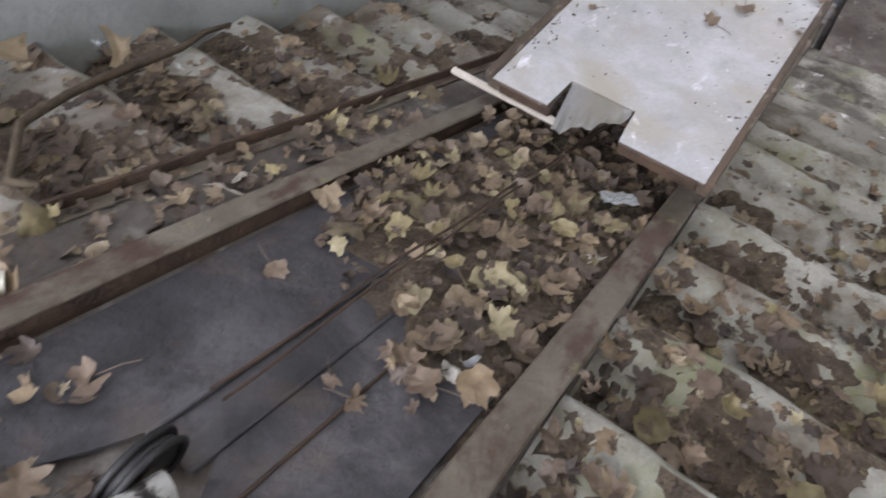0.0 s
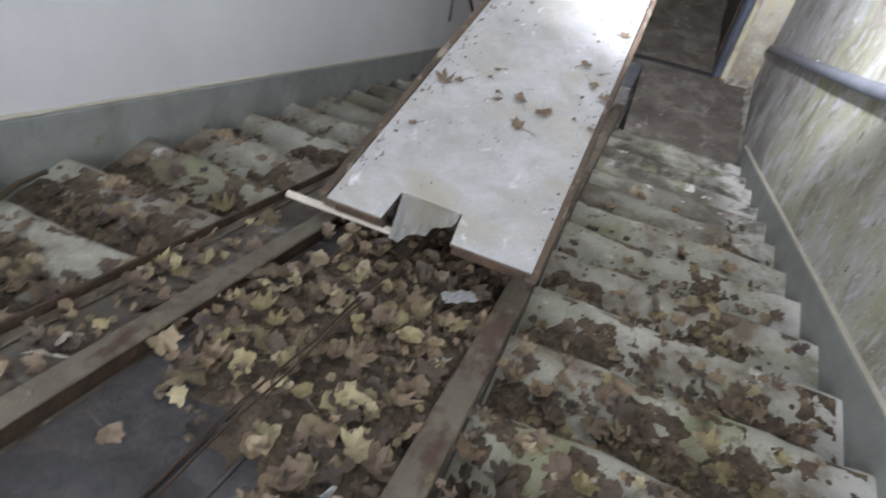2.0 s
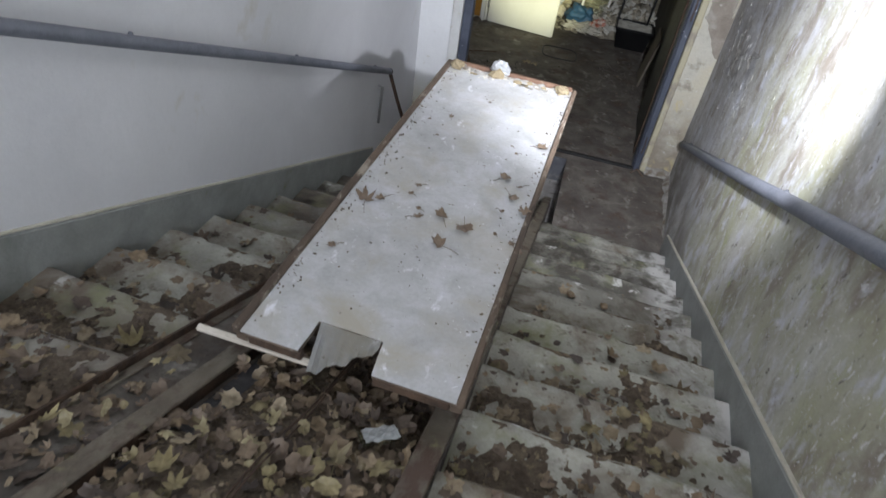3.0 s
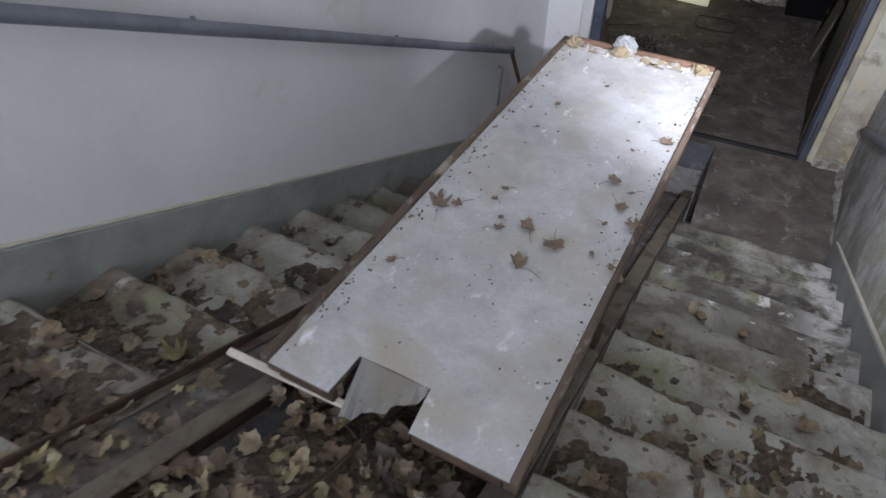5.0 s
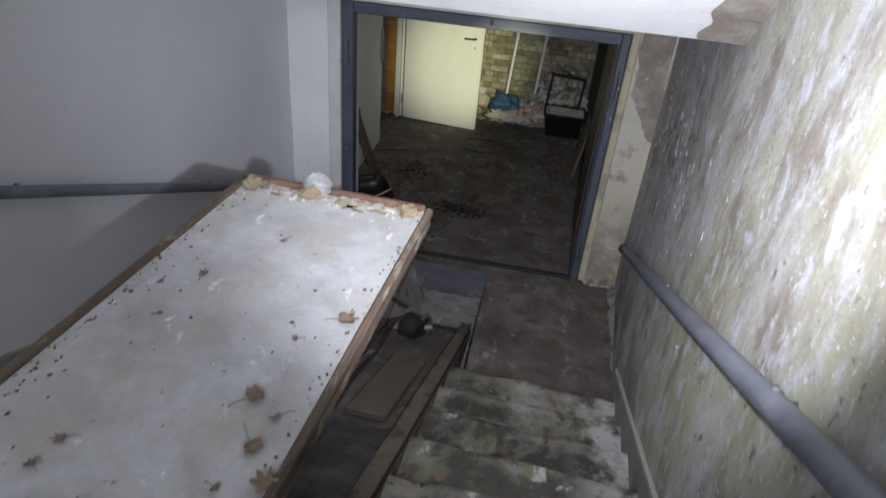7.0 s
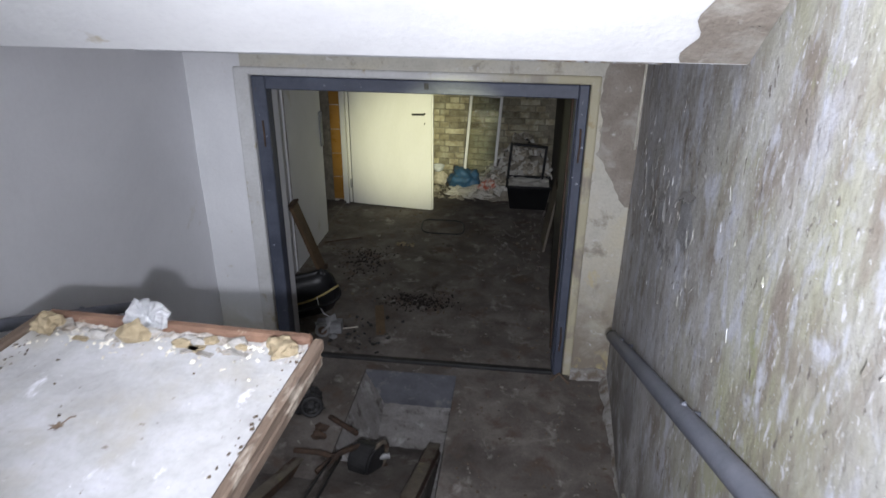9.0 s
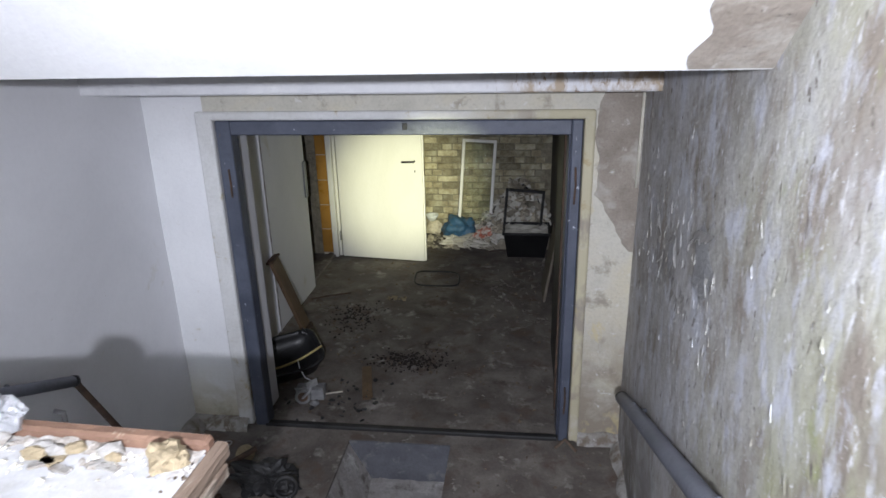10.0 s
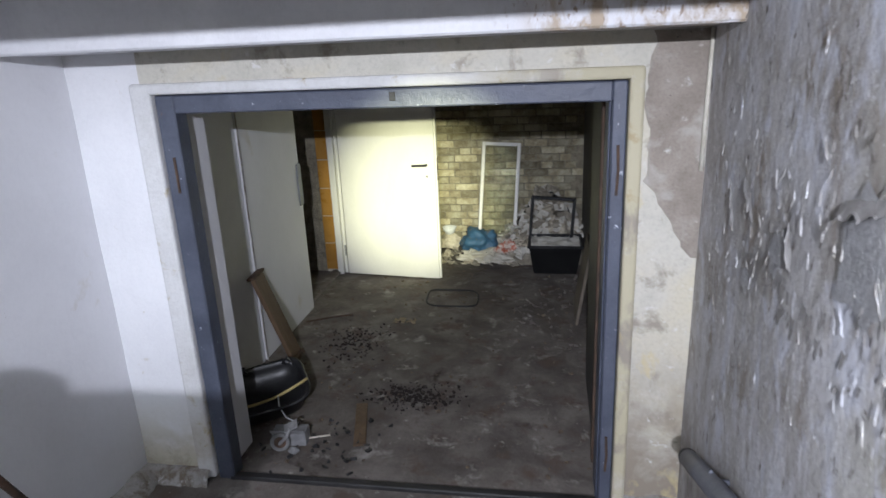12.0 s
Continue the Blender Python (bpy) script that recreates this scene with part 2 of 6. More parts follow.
M_DECK = mat("dusty_white_deck", [(0.28, (0.33, 0.325, 0.32)), (0.50, (0.43, 0.43, 0.43)), (0.72, (0.53, 0.53, 0.56))], 6.5, 0.55, bump=0.15, grain=75, speck=0.3, spec=0.4, detail=11.0,
             stains=[(3.3, 0.60, 0.10, (0.37, 0.345, 0.29), ONE, 5.0), (24.0, 0.69, 0.03, (0.20, 0.17, 0.14), ONE, 2.0), (90.0, 0.70, 0.02, (0.16, 0.14, 0.12), ONE, 6.0), (11.0, 0.66, 0.04, (0.70, 0.70, 0.74), (1, 0.6, 1), 8.0), (45.0, 0.69, 0.02, (0.72, 0.72, 0.75), ONE, 13.0)])
M_TRIM = mat("weathered_brown_wood", [(0.3, (0.060, 0.043, 0.032)), (0.7, (0.16, 0.115, 0.083))], 8.0, 0.8, bump=0.6, grain=45, stretch=(1, 0.15, 1), speck=0.45,
             stains=[(14.0, 0.60, 0.05, (0.30, 0.26, 0.21), (1, 0.4, 1), 6.0), (9.0, 0.64, 0.05, (0.032, 0.024, 0.020), (1, 0.3, 1), 12.0)])
M_REDWOOD = mat("red_brown_board", [(0.3, (0.10, 0.054, 0.036)), (0.7, (0.185, 0.108, 0.07))], 9.0, 0.75, bump=0.4,
                stains=[(14.0, 0.66, 0.04, (0.45, 0.38, 0.28), ONE, 3.0)])
M_PLANK = mat("grey_plank", [(0.3, (0.095, 0.078, 0.06)), (0.7, (0.17, 0.145, 0.115))], 5.0, 0.8, bump=0.4, stretch=(1, 0.2, 1))
M_WOOD = mat("leaning_brown_plank", [(0.3, (0.075, 0.048, 0.028)), (0.7, (0.16, 0.105, 0.06))], 7.0, 0.65, bump=0.35, stretch=(1, 1, 0.2), space="object")
M_STICK = mat("pale_stick_wood", [(0.3, (0.48, 0.43, 0.36)), (0.7, (0.62, 0.57, 0.50))], 20, 0.7, bump=0.3)
M_BLUE = mat("blue_grey_steel_paint", [(0.3, (0.048, 0.055, 0.078)), (0.7, (0.085, 0.096, 0.130))], 6.0, 0.5, bump=0.2, spec=0.5, speck=0.3,
             stains=[(26.0, 0.68, 0.02, (0.42, 0.44, 0.50), ONE, 3.0), (6.0, 0.73, 0.03, (0.13, 0.065, 0.035), ONE, 6.0)])
M_PIPE = mat("grey_blue_handrail_paint", [(0.3, (0.12, 0.13, 0.16)), (0.7, (0.21, 0.22, 0.26))], 6.0, 0.5, metal=0.0, bump=0.2, stains=[(18.0, 0.72, 0.03, (0.45, 0.45, 0.45), ONE, 3.0)])
M_DOOR = mat("cream_white_door_paint", [(0.3, (0.66, 0.65, 0.60)), (0.7, (0.74, 0.73, 0.69))], 2.0, 0.45, bump=0.05, speck=0.08, stretch=(1, 1, 0.4),
             stains=[(30.0, 0.77, 0.02, (0.30, 0.27, 0.22), ONE, 2.0)])
M_BRICK = mat("whitewashed_brick", [(0.28, (0.17, 0.135, 0.085)), (0.45, (0.33, 0.29, 0.19)), (0.60, (0.46, 0.43, 0.31)), (0.78, (0.56, 0.53, 0.42))], 9.0, 0.9, bump=0.8, grain=60, speck=0.5, detail=9.0, random_tint=0.42)
M_MORTAR = mat("dark_mortar", [(0.3, (0.15, 0.13, 0.095)), (0.7, (0.34, 0.31, 0.23))], 12.0, 0.95, bump=0.7, speck=0.5)
M_TILE = mat("ochre_glazed_tile", [(0.3, (0.36, 0.18, 0.035)), (0.7, (0.44, 0.235, 0.055))], 5.0, 0.3, bump=0.03, random_tint=0.08)
M_JOINT = mat("pale_joint", [(0.3, (0.5, 0.46, 0.38)), (0.7, (0.6, 0.56, 0.48))], 12.0, 0.9, bump=0.2)
M_PLASTIC = mat("black_plastic", [(0.3, (0.010, 0.010, 0.011)), (0.7, (0.022, 0.022, 0.023))], 6.0, 0.4, bump=0.05)
M_STRAP = mat("yellow_cord", [(0.3, (0.34, 0.27, 0.10)), (0.7, (0.44, 0.36, 0.16))], 30, 0.7)
M_GALV = mat("dull_grey_metal", [(0.3, (0.26, 0.26, 0.26)), (0.7, (0.42, 0.42, 0.42))], 15, 0.5, metal=0.5, bump=0.2)
M_BLUEBAG = mat("blue_plastic_sack", [(0.3, (0.035, 0.095, 0.18)), (0.7, (0.075, 0.17, 0.28))], 9, 0.45, bump=0.25, speck=0.4, stains=[(14.0, 0.62, 0.05, (0.16, 0.16, 0.15), ONE, 4.0)])
M_RAG = mat("pale_cloth", [(0.3, (0.50, 0.47, 0.39)), (0.7, (0.66, 0.63, 0.55))], 9, 0.85, bump=0.5)
M_RED = mat("red_white_packaging", [(0.42, (0.50, 0.13, 0.07)), (0.52, (0.62, 0.52, 0.44))], 26, 0.6, bump=0.2)
M_RUBBLE = mat("rubble", [(0.3, (0.22, 0.19, 0.14)), (0.7, (0.48, 0.44, 0.36))], 16, 0.85, bump=0.4, random_tint=0.45, island=1.0)
M_PAPER = mat("waste_paper", [(0.3, (0.50, 0.48, 0.42)), (0.7, (0.68, 0.66, 0.60))], 12, 0.8, bump=0.2)
M_FOAM = mat("crumpled_white_foam", [(0.3, (0.62, 0.64, 0.66)), (0.7, (0.76, 0.78, 0.80))], 25, 0.5, bump=0.5)
M_FOIL = mat("crumpled_foil", [(0.3, (0.55, 0.56, 0.58)), (0.7, (0.75, 0.76, 0.78))], 30, 0.35, metal=0.85, bump=0.8, grain=90)
M_TAN = mat("tan_lump", [(0.3, (0.20, 0.155, 0.09)), (0.7, (0.34, 0.28, 0.18))], 20, 0.9, bump=0.5)
M_DIRT = mat("leaf_mould", [(0.28, (0.060, 0.045, 0.034)), (0.48, (0.125, 0.094, 0.068)), (0.72, (0.21, 0.165, 0.115))], 22, 0.95, bump=0.9, grain=70, speck=0.5, detail=9.0, stains=[(30.0, 0.62, 0.04, (0.26, 0.205, 0.13), ONE, 3.0), (45.0, 0.64, 0.03, (0.035, 0.026, 0.022), ONE, 8.0)])
# the shade on the unlit cellar walls is put into this colour
M_SHADED_WALL = mat("shade_toned_wall", [(0.3, (0.06, 0.055, 0.05)), (0.7, (0.12, 0.11, 0.10))], 3.0, 0.8, bump=0.3)
M_GREYRUBBER = mat("pale_grey_rubber", [(0.3, (0.13, 0.13, 0.13)), (0.7, (0.23, 0.23, 0.23))], 20, 0.7, bump=0.3)
M_GREYCARD = mat("grey_white_card", [(0.3, (0.15, 0.15, 0.155)), (0.7, (0.26, 0.26, 0.265))], 14, 0.85, bump=0.2, speck=0.3)
M_CRUST = mat("dirty_plaster_crust", [(0.3, (0.22, 0.185, 0.15)), (0.5, (0.40, 0.37, 0.33)), (0.7, (0.58, 0.57, 0.56))], 26.0, 0.9, bump=0.5, speck=0.4)
M_BRANCH = mat("brown_vine_bark", [(0.3, (0.055, 0.040, 0.026)), (0.7, (0.12, 0.09, 0.058))], 22, 0.8, bump=0.5)
M_CARD = mat("tan_cardboard", [(0.3, (0.36, 0.28, 0.18)), (0.7, (0.46, 0.37, 0.25))], 8, 0.85, bump=0.1)


def leaf_material(name, stops):
    m = bpy.data.materials.new(name)
    m.use_nodes = True
    nt = m.node_tree
    b = nt.nodes["Principled BSDF"]
    geo = nt.nodes.new("ShaderNodeNewGeometry")
    r = ramp_node(nt, stops)
    r.color_ramp.interpolation = "LINEAR"
    nt.links.new(geo.outputs["Random Per Island"], r.inputs["Fac"])
    n = nt.nodes.new("ShaderNodeTexNoise")
    n.inputs["Scale"].default_value, n.inputs["Detail"].default_value = 45, 5
    nt.links.new(geo.outputs["Position"], n.inputs["Vector"])
    g = ramp_node(nt, [(0.3, (0.5, 0.46, 0.42)), (0.65, (1, 1, 1))])
    nt.links.new(n.outputs["Fac"], g.inputs["Fac"])
    x = nt.nodes.new("ShaderNodeMix")
    x.data_type, x.blend_type = "RGBA", "MULTIPLY"
    x.inputs["Factor"].default_value = 0.8
    nt.links.new(r.outputs["Color"], x.inputs["A"])
    nt.links.new(g.outputs["Color"], x.inputs["B"])
    nt.links.new(x.outputs["Result"], b.inputs["Base Color"])
    b.inputs["Roughness"].default_value = 0.6
    bp = nt.nodes.new("ShaderNodeBump")
    bp.inputs["Strength"].default_value, bp.inputs["Distance"].default_value = 0.5, 0.004
    nt.links.new(n.outputs["Fac"], bp.inputs["Height"])
    nt.links.new(bp.outputs["Normal"], b.inputs["Normal"])
    return m


M_LEAF = leaf_material("dead_leaves", [(0.0, (0.060, 0.045, 0.038)), (0.3, (0.12, 0.088, 0.066)), (0.6, (0.18, 0.132, 0.094)), (0.85, (0.25, 0.185, 0.115)), (1.0, (0.35, 0.29, 0.20))])
M_LEAFY = leaf_material("yellow_leaves", [(0.0, (0.13, 0.10, 0.062)), (0.4, (0.20, 0.165, 0.088)), (0.75, (0.265, 0.22, 0.11)), (1.0, (0.36, 0.315, 0.20))])
M_LEAFD = leaf_material("brown_leaf_on_deck", [(0.0, (0.09, 0.064, 0.047)), (0.5, (0.17, 0.122, 0.085)), (1.0, (0.28, 0.21, 0.14))])

m_glass = bpy.data.materials.new("dusty_glass")
m_glass.use_nodes = True
gb = m_glass.node_tree.nodes["Principled BSDF"]
gb.inputs["Base Color"].default_value = (0.70, 0.72, 0.62, 1)
gb.inputs["Roughness"].default_value = 0.02
gb.inputs["IOR"].default_value = 1.06
gb.inputs["Transmission Weight"].default_value = 0.98
M_GLASS = m_glass

# ---- building helpers ----
# the stairwell runs 2.3 degrees askew to the cellar wall
SKEW = pose(0, 6.6, 0, 0, 0, -2.3) @ pose(0, -6.6, 0)
FLAT = Matrix.Identity(4)
RUN, RISE, V0 = 0.335, 0.1475, 5.15
SLOPE = RISE / RUN


def P(v):
    """Height of the line along the step edges."""
    return RISE + (V0 - v) * SLOPE


BASE = {}
rng = random.Random(7)


def finish(bm, name, material, smooth=False):
    me = bpy.data.meshes.new(name)
    bmesh.ops.recalc_face_normals(bm, faces=bm.faces)
    bm.to_mesh(me)
    bm.free()
    me.materials.append(material)
    if smooth:
        for p in me.polygons:
            p.use_smooth = True
    return me


def thing(name, base, label, category, group="", m=FLAT):
    ob = new(name)
    ob.empty_display_size = 0.05
    ob.matrix_world = m @ Matrix.Translation(base)
    BASE[ob.name] = Vector(base)
    return tagged(ob, label, category, group)


def part(name, bm, material, parent, label="", smooth=False):
    """One mesh under a thing or a part; its geometry is given in the space of the thing's base."""
    base = BASE[parent.name]
    bmesh.ops.translate(bm, verts=bm.verts, vec=-base)
    ob = new(name, finish(bm, name, material, smooth))
    ob.parent = parent
    BASE[ob.name] = base
    return tagged(ob, label)


def solo(name, bm, material, label, category, m=FLAT, group="", kind="", smooth=False):
    """A thing or a piece of the setting that is one mesh."""
    vs = [v.co for v in bm.verts]
    base = Vector((sum(v.x for v in vs) / len(vs), sum(v.y for v in vs) / len(vs), min(v.z for v in vs)))
    bmesh.ops.translate(bm, verts=bm.verts, vec=-base)
    ob = new(name, finish(bm, name, material, smooth))
    ob.matrix_world = m @ Matrix.Translation(base)
    BASE[ob.name] = base
    return tagged(ob, label, category, group, kind)


def box(bm, x0, x1, y0, y1, z0, z1, bevel=0.0, m=None, seg=1):
    r = bmesh.ops.create_cube(bm, size=1)
    vs = r["verts"]
    for v in vs:
        v.co = Vector((x0 + (v.co.x + 0.5) * (x1 - x0), y0 + (v.co.y + 0.5) * (y1 - y0), z0 + (v.co.z + 0.5) * (z1 - z0)))
    if m is not None:
        bmesh.ops.transform(bm, matrix=m, verts=vs)
    if bevel:
        es = list({e for v in vs for e in v.link_edges})
        bmesh.ops.bevel(bm, geom=es, offset=bevel, segments=seg, affect="EDGES", profile=0.5)
    return bm


def sbox(bm, u0, u1, v0, v1, lo, hi, bevel=0.0):
    """A bar that follows the slope of the stairs, from lo to hi above the line of the step edges."""
    vs = [bm.verts.new((u, v, P(v) + o)) for o in (lo, hi) for v in (v0, v1) for u in (u0, u1)]
    fs = [bm.faces.new([vs[i] for i in f]) for f in ((0, 1, 3, 2), (4, 6, 7, 5), (0, 4, 5, 1), (2, 3, 7, 6), (0, 2, 6, 4), (1, 5, 7, 3))]
    if bevel:
        es = list({e for f in fs for e in f.edges})
        bmesh.ops.bevel(bm, geom=es, offset=bevel, segments=1, affect="EDGES")
    return bm


def tube(bm, pts, r, n=10, caps=True, radii=None):
    pts = [Vector(p) for p in pts]
    rings = []
    up = Vector((0.13, 0.21, 0.97)).normalized()
    for i, p in enumerate(pts):
        d = (pts[min(i + 1, len(pts) - 1)] - pts[max(i - 1, 0)]).normalized()
        a = d.cross(up)
        if a.length < 0.05:
            a = d.cross(Vector((1, 0, 0)))
        a.normalize()
        b = d.cross(a)
        rr = radii[i] if radii else r
        rings.append([bm.verts.new(p + rr * (math.cos(2 * math.pi * k / n) * a + math.sin(2 * math.pi * k / n) * b)) for k in range(n)])
    for s, e in zip(rings, rings[1:]):
        for k in range(n):
            bm.faces.new((s[k], s[(k + 1) % n], e[(k + 1) % n], e[k]))
    if caps:
        bm.faces.new(rings[0][::-1])
        bm.faces.new(rings[-1])
    return bm


def ring(bm, c, r, tube_r, m=FLAT, n=28, k=8):
    vs = [[bm.verts.new(m @ Vector((math.cos(a) * (r + tube_r * math.cos(b)), math.sin(a) * (r + tube_r * math.cos(b)), tube_r * math.sin(b))) + Vector(c))
           for b in [2 * math.pi * j / k for j in range(k)]] for a in [2 * math.pi * i / n for i in range(n)]]
    for i in range(n):
        for j in range(k):
            bm.faces.new((vs[i][j], vs[(i + 1) % n][j], vs[(i + 1) % n][(j + 1) % k], vs[i][(j + 1) % k]))
    return bm


def lump(bm, c, size, seed, sub=3, rough=0.35):
    """An uneven lump with a flattened underside."""
    r = bmesh.ops.create_icosphere(bm, subdivisions=sub, radius=1)
    for v in r["verts"]:
        d = 1 + rough * noise.noise(v.co * 1.7 + Vector((seed, seed * 2.3, 0))) + rough * 0.5 * noise.noise(v.co * 4.1 + Vector((0, seed, seed)))
        q = v.co * d
        v.co = Vector((c[0] + q.x * size[0], c[1] + q.y * size[1], c[2] + max(q.z, -0.55) * size[2]))
    return bm


def B():
    return bmesh.new()


def grid(bm, f, nu, nv):
    vs = [[bm.verts.new(f(i / nu, j / nv)) for j in range(nv + 1)] for i in range(nu + 1)]
    for i in range(nu):
        for j in range(nv):
            bm.faces.new((vs[i][j], vs[i + 1][j], vs[i + 1][j + 1], vs[i][j + 1]))
    return bm

# ---- large structure ----
def uneven(bm, f, nu, nv, amp, scale, axis):
    """A wall face with slight waves."""
    def g(a, b):
        p = Vector(f(a, b))
        p[axis] += amp * noise.noise(p * scale)
        return p
    return grid(bm, g, nu, nv)


def wall_slab(name, face_u, back_u, material, label):
    bm = B()
    uneven(bm, lambda a, b: (face_u, -1.6 + a * 8.25, -0.4 + b * 5.8), 60, 44, 0.006, 2.2, 0)
    box(bm, min(face_u + (back_u - face_u) * 0.1, back_u), max(face_u + (back_u - face_u) * 0.1, back_u), -1.6, 6.65, -0.4, 5.4)
    return solo(name, bm, material, label, "wall", SKEW, kind="structure", smooth=False)


wall_r = wall_slab("wall_east", 0.67, 0.87, M_RIGHT, "grey stairwell wall with peeling paint and green algae")
wall_l = wall_slab("wall_west", -2.0, -2.2, M_WHITE, "smooth white-painted stairwell wall, slightly stained")

# wall with the wide doorway at the foot of the stairs
FX0, FX1, FZ = -1.60, 0.375, 1.945
bm = B()
box(bm, -2.3, FX0 - 0.055, 6.6, 6.82, -0.4, 2.6)
box(bm, FX1 + 0.045, 1.0, 6.6, 6.82, -0.4, 2.6)
box(bm, FX0 - 0.055, FX1 + 0.045, 6.6, 6.82, FZ + 0.035, 2.6)
for f in bm.faces:
    if f.calc_center_median().x < FX0:
        f.material_index = 1
wall_n = solo("wall_north", bm, M_BACK, "stained yellowish plaster wall around a wide doorway", "wall", kind="structure")
wall_n.data.materials.append(M_LOWWHITE)
# rounded plaster reveal round the steel frame
bm = B()
for x0, x1 in ((FX0 - 0.10, FX0 - 0.004), (FX1 + 0.004, FX1 + 0.06)):
    box(bm, x0, x1, 6.578, 6.66, 0.02, FZ + 0.05, 0.012, seg=2)
box(bm, FX0 - 0.10, FX1 + 0.06, 6.580, 6.66, FZ + 0.004, FZ + 0.052, 0.012, seg=2)
solo("trim_plaster", bm, M_CREAM, "raised white plaster band round the door frame", "trim", kind="structure")
# wide area of bare render beside the frame
bm = B()
pts = []
for i in range(40):
    z = 1.24 + 0.88 * i / 39
    pts.append((0.452 + 0.03 * noise.noise(Vector((3.0, 0.2, z * 5))) + 0.02 * noise.noise(Vector((1.0, 0.2, z * 17))) + max(0, 1.55 - z) * 0.62 + 0.012 * noise.noise(Vector((5.0, 0.2, z * 40))), z))
lo = [bm.verts.new((x, 6.5955, z)) for x, z in pts]
hi = [bm.verts.new((0.70, 6.5955, z)) for x, z in pts]
for i in range(39):
    bm.faces.new((lo[i], hi[i], hi[i + 1], lo[i + 1]))
solo("trim_bare_render", bm, M_PATCH, "brown patch of bare render where paint has fallen", "wall patch", kind="structure")
# electric conduit in the corner
bm = tube(B(), [(0.655, 6.575, 1.6), (0.66, 6.575, 2.12)], 0.008, 8)
solo("conduit", bm, M_EDGE, "thin cream conduit in the wall corner", "conduit", smooth=True)

# beam, flat ceiling, sloping ceiling
bm = box(B(), -2.3, 0.9, 6.15, 6.598, 2.126, 2.5, 0.008)
solo("beam", bm, M_BEAM, "white painted beam with flaking edges above the doorway", "beam", kind="structure")
bm = box(B(), -2.3, 0.9, 4.815, 6.148, 2.31, 2.5)
solo("ceiling", bm, M_CEIL, "flat white ceiling over the landing", "ceiling", kind="structure")
bm = B()
vs = [bm.verts.new((x, y, z)) for x in (-2.4, 0.95) for y, z in ((4.812, 2.308), (0.9, 5.24), (0.9, 5.44), (4.812, 2.55))]
for f in ((0, 1, 2, 3), (7, 6, 5, 4), (0, 4, 5, 1), (1, 5, 6, 2), (2, 6, 7, 3), (3, 7, 4, 0)):
    bm.faces.new([vs[i] for i in f])
box(bm, -2.4, 0.95, -1.7, 0.9, 5.24, 5.44)
solo("ceiling_slope", bm, M_CEIL, "sloping white ceiling over the stairs", "ceiling", kind="structure")
# broken plaster at the ceiling's corner
bm = B()
vs0 = []
for i in range(22):
    a = i / 21
    vs0.append((0.42 + 0.025 * noise.noise(Vector((a * 6, 4, 1))), 4.80 - 0.42 * a))
for x, y in vs0:
    bm.verts.new((x, y, 2.302 + (4.812 - y) * 0.7495))
for x, y in vs0:
    bm.verts.new((0.72, y, 2.302 + (4.812 - y) * 0.7495))
bm.verts.ensure_lookup_table()
for i in range(21):
    bm.faces.new((bm.verts[i], bm.verts[i + 1], bm.verts[i + 23], bm.verts[i + 22]))
solo("trim_broken_plaster", bm, M_PATCH, "grey broken plaster at the ceiling corner", "wall patch", kind="structure")

# upper end of the stairwell, open to the day
TOPZ = RISE * 18
bm = B()
box(bm, -2.2, -1.95, -1.9, -1.6, TOPZ - 0.3, 5.4)
box(bm, 0.45, 0.87, -1.9, -1.6, TOPZ - 0.3, 5.4)
box(bm, -1.95, 0.45, -1.9, -1.6, 5.05, 5.4)
solo("wall_south", bm, M_WHITE, "white wall with the entrance opening", "wall", SKEW, kind="structure")
bm = box(B(), -2.2, 0.87, -4.0, V0 - RUN * 17 - RUN, TOPZ - 0.3, TOPZ)
solo("floor_top", bm, M_STEP, "concrete landing at the head of the stairs", "floor", SKEW, kind="structure")

# ---- stairs ----
def step_bm(u0, u1, k):
    """One step: worn front edge, slightly uneven tread."""
    v, z = V0 - RUN * k, RISE * (k + 1)
    bm = B()
    n = max(8, int((u1 - u0) / 0.055))
    prof = [(-0.36, 0.0), (-0.20, 0.0), (-0.045, 0.0), (-0.012, -0.003), (0.0, -0.014), (0.0, -0.06), (-0.004, -0.17)]
    rows = []
    for i in range(n + 1):
        u = u0 + (u1 - u0) * i / n
        w = 0.010 * noise.noise(Vector((u * 4 + k * 3.7, k * 1.9, 0))) + 0.006 * noise.noise(Vector((u * 15, k * 5.1, 2)))
        row = []
        for j, (dv, dz) in enumerate(prof):
            e = w if 2 <= j <= 5 else 0
            row.append(bm.verts.new((u, v + dv + min(0.004, e) * (1.6 if j in (3, 4) else 1), z + dz + (0.5 * w if j in (3, 4) else 0) + 0.003 * noise.noise(Vector((u * 3, v + dv, k))))))
        rows.append(row)
    for a, b in zip(rows, rows[1:]):
        for j in range(len(prof) - 1):
            bm.faces.new((a[j], b[j], b[j + 1], a[j + 1]))
    return bm


def flight(name, u0, u1, label):
    bm = sbox(B(), u0, u1, V0 - RUN * 18, V0 - 0.01, -0.55, -RISE - 0.012)
    ob = solo(name, bm, M_STEP, label, "stairs", SKEW, kind="structure")
    for k in range(18):
        part("step", step_bm(u0, u1, k), M_STEP, ob, smooth=True)
    return ob


flight("stairs_east", -0.354, 0.672, "worn concrete steps littered with dead leaves")
flight("stairs_west", -2.004, -1.316, "worn concrete steps littered with leaves, beside white wall")

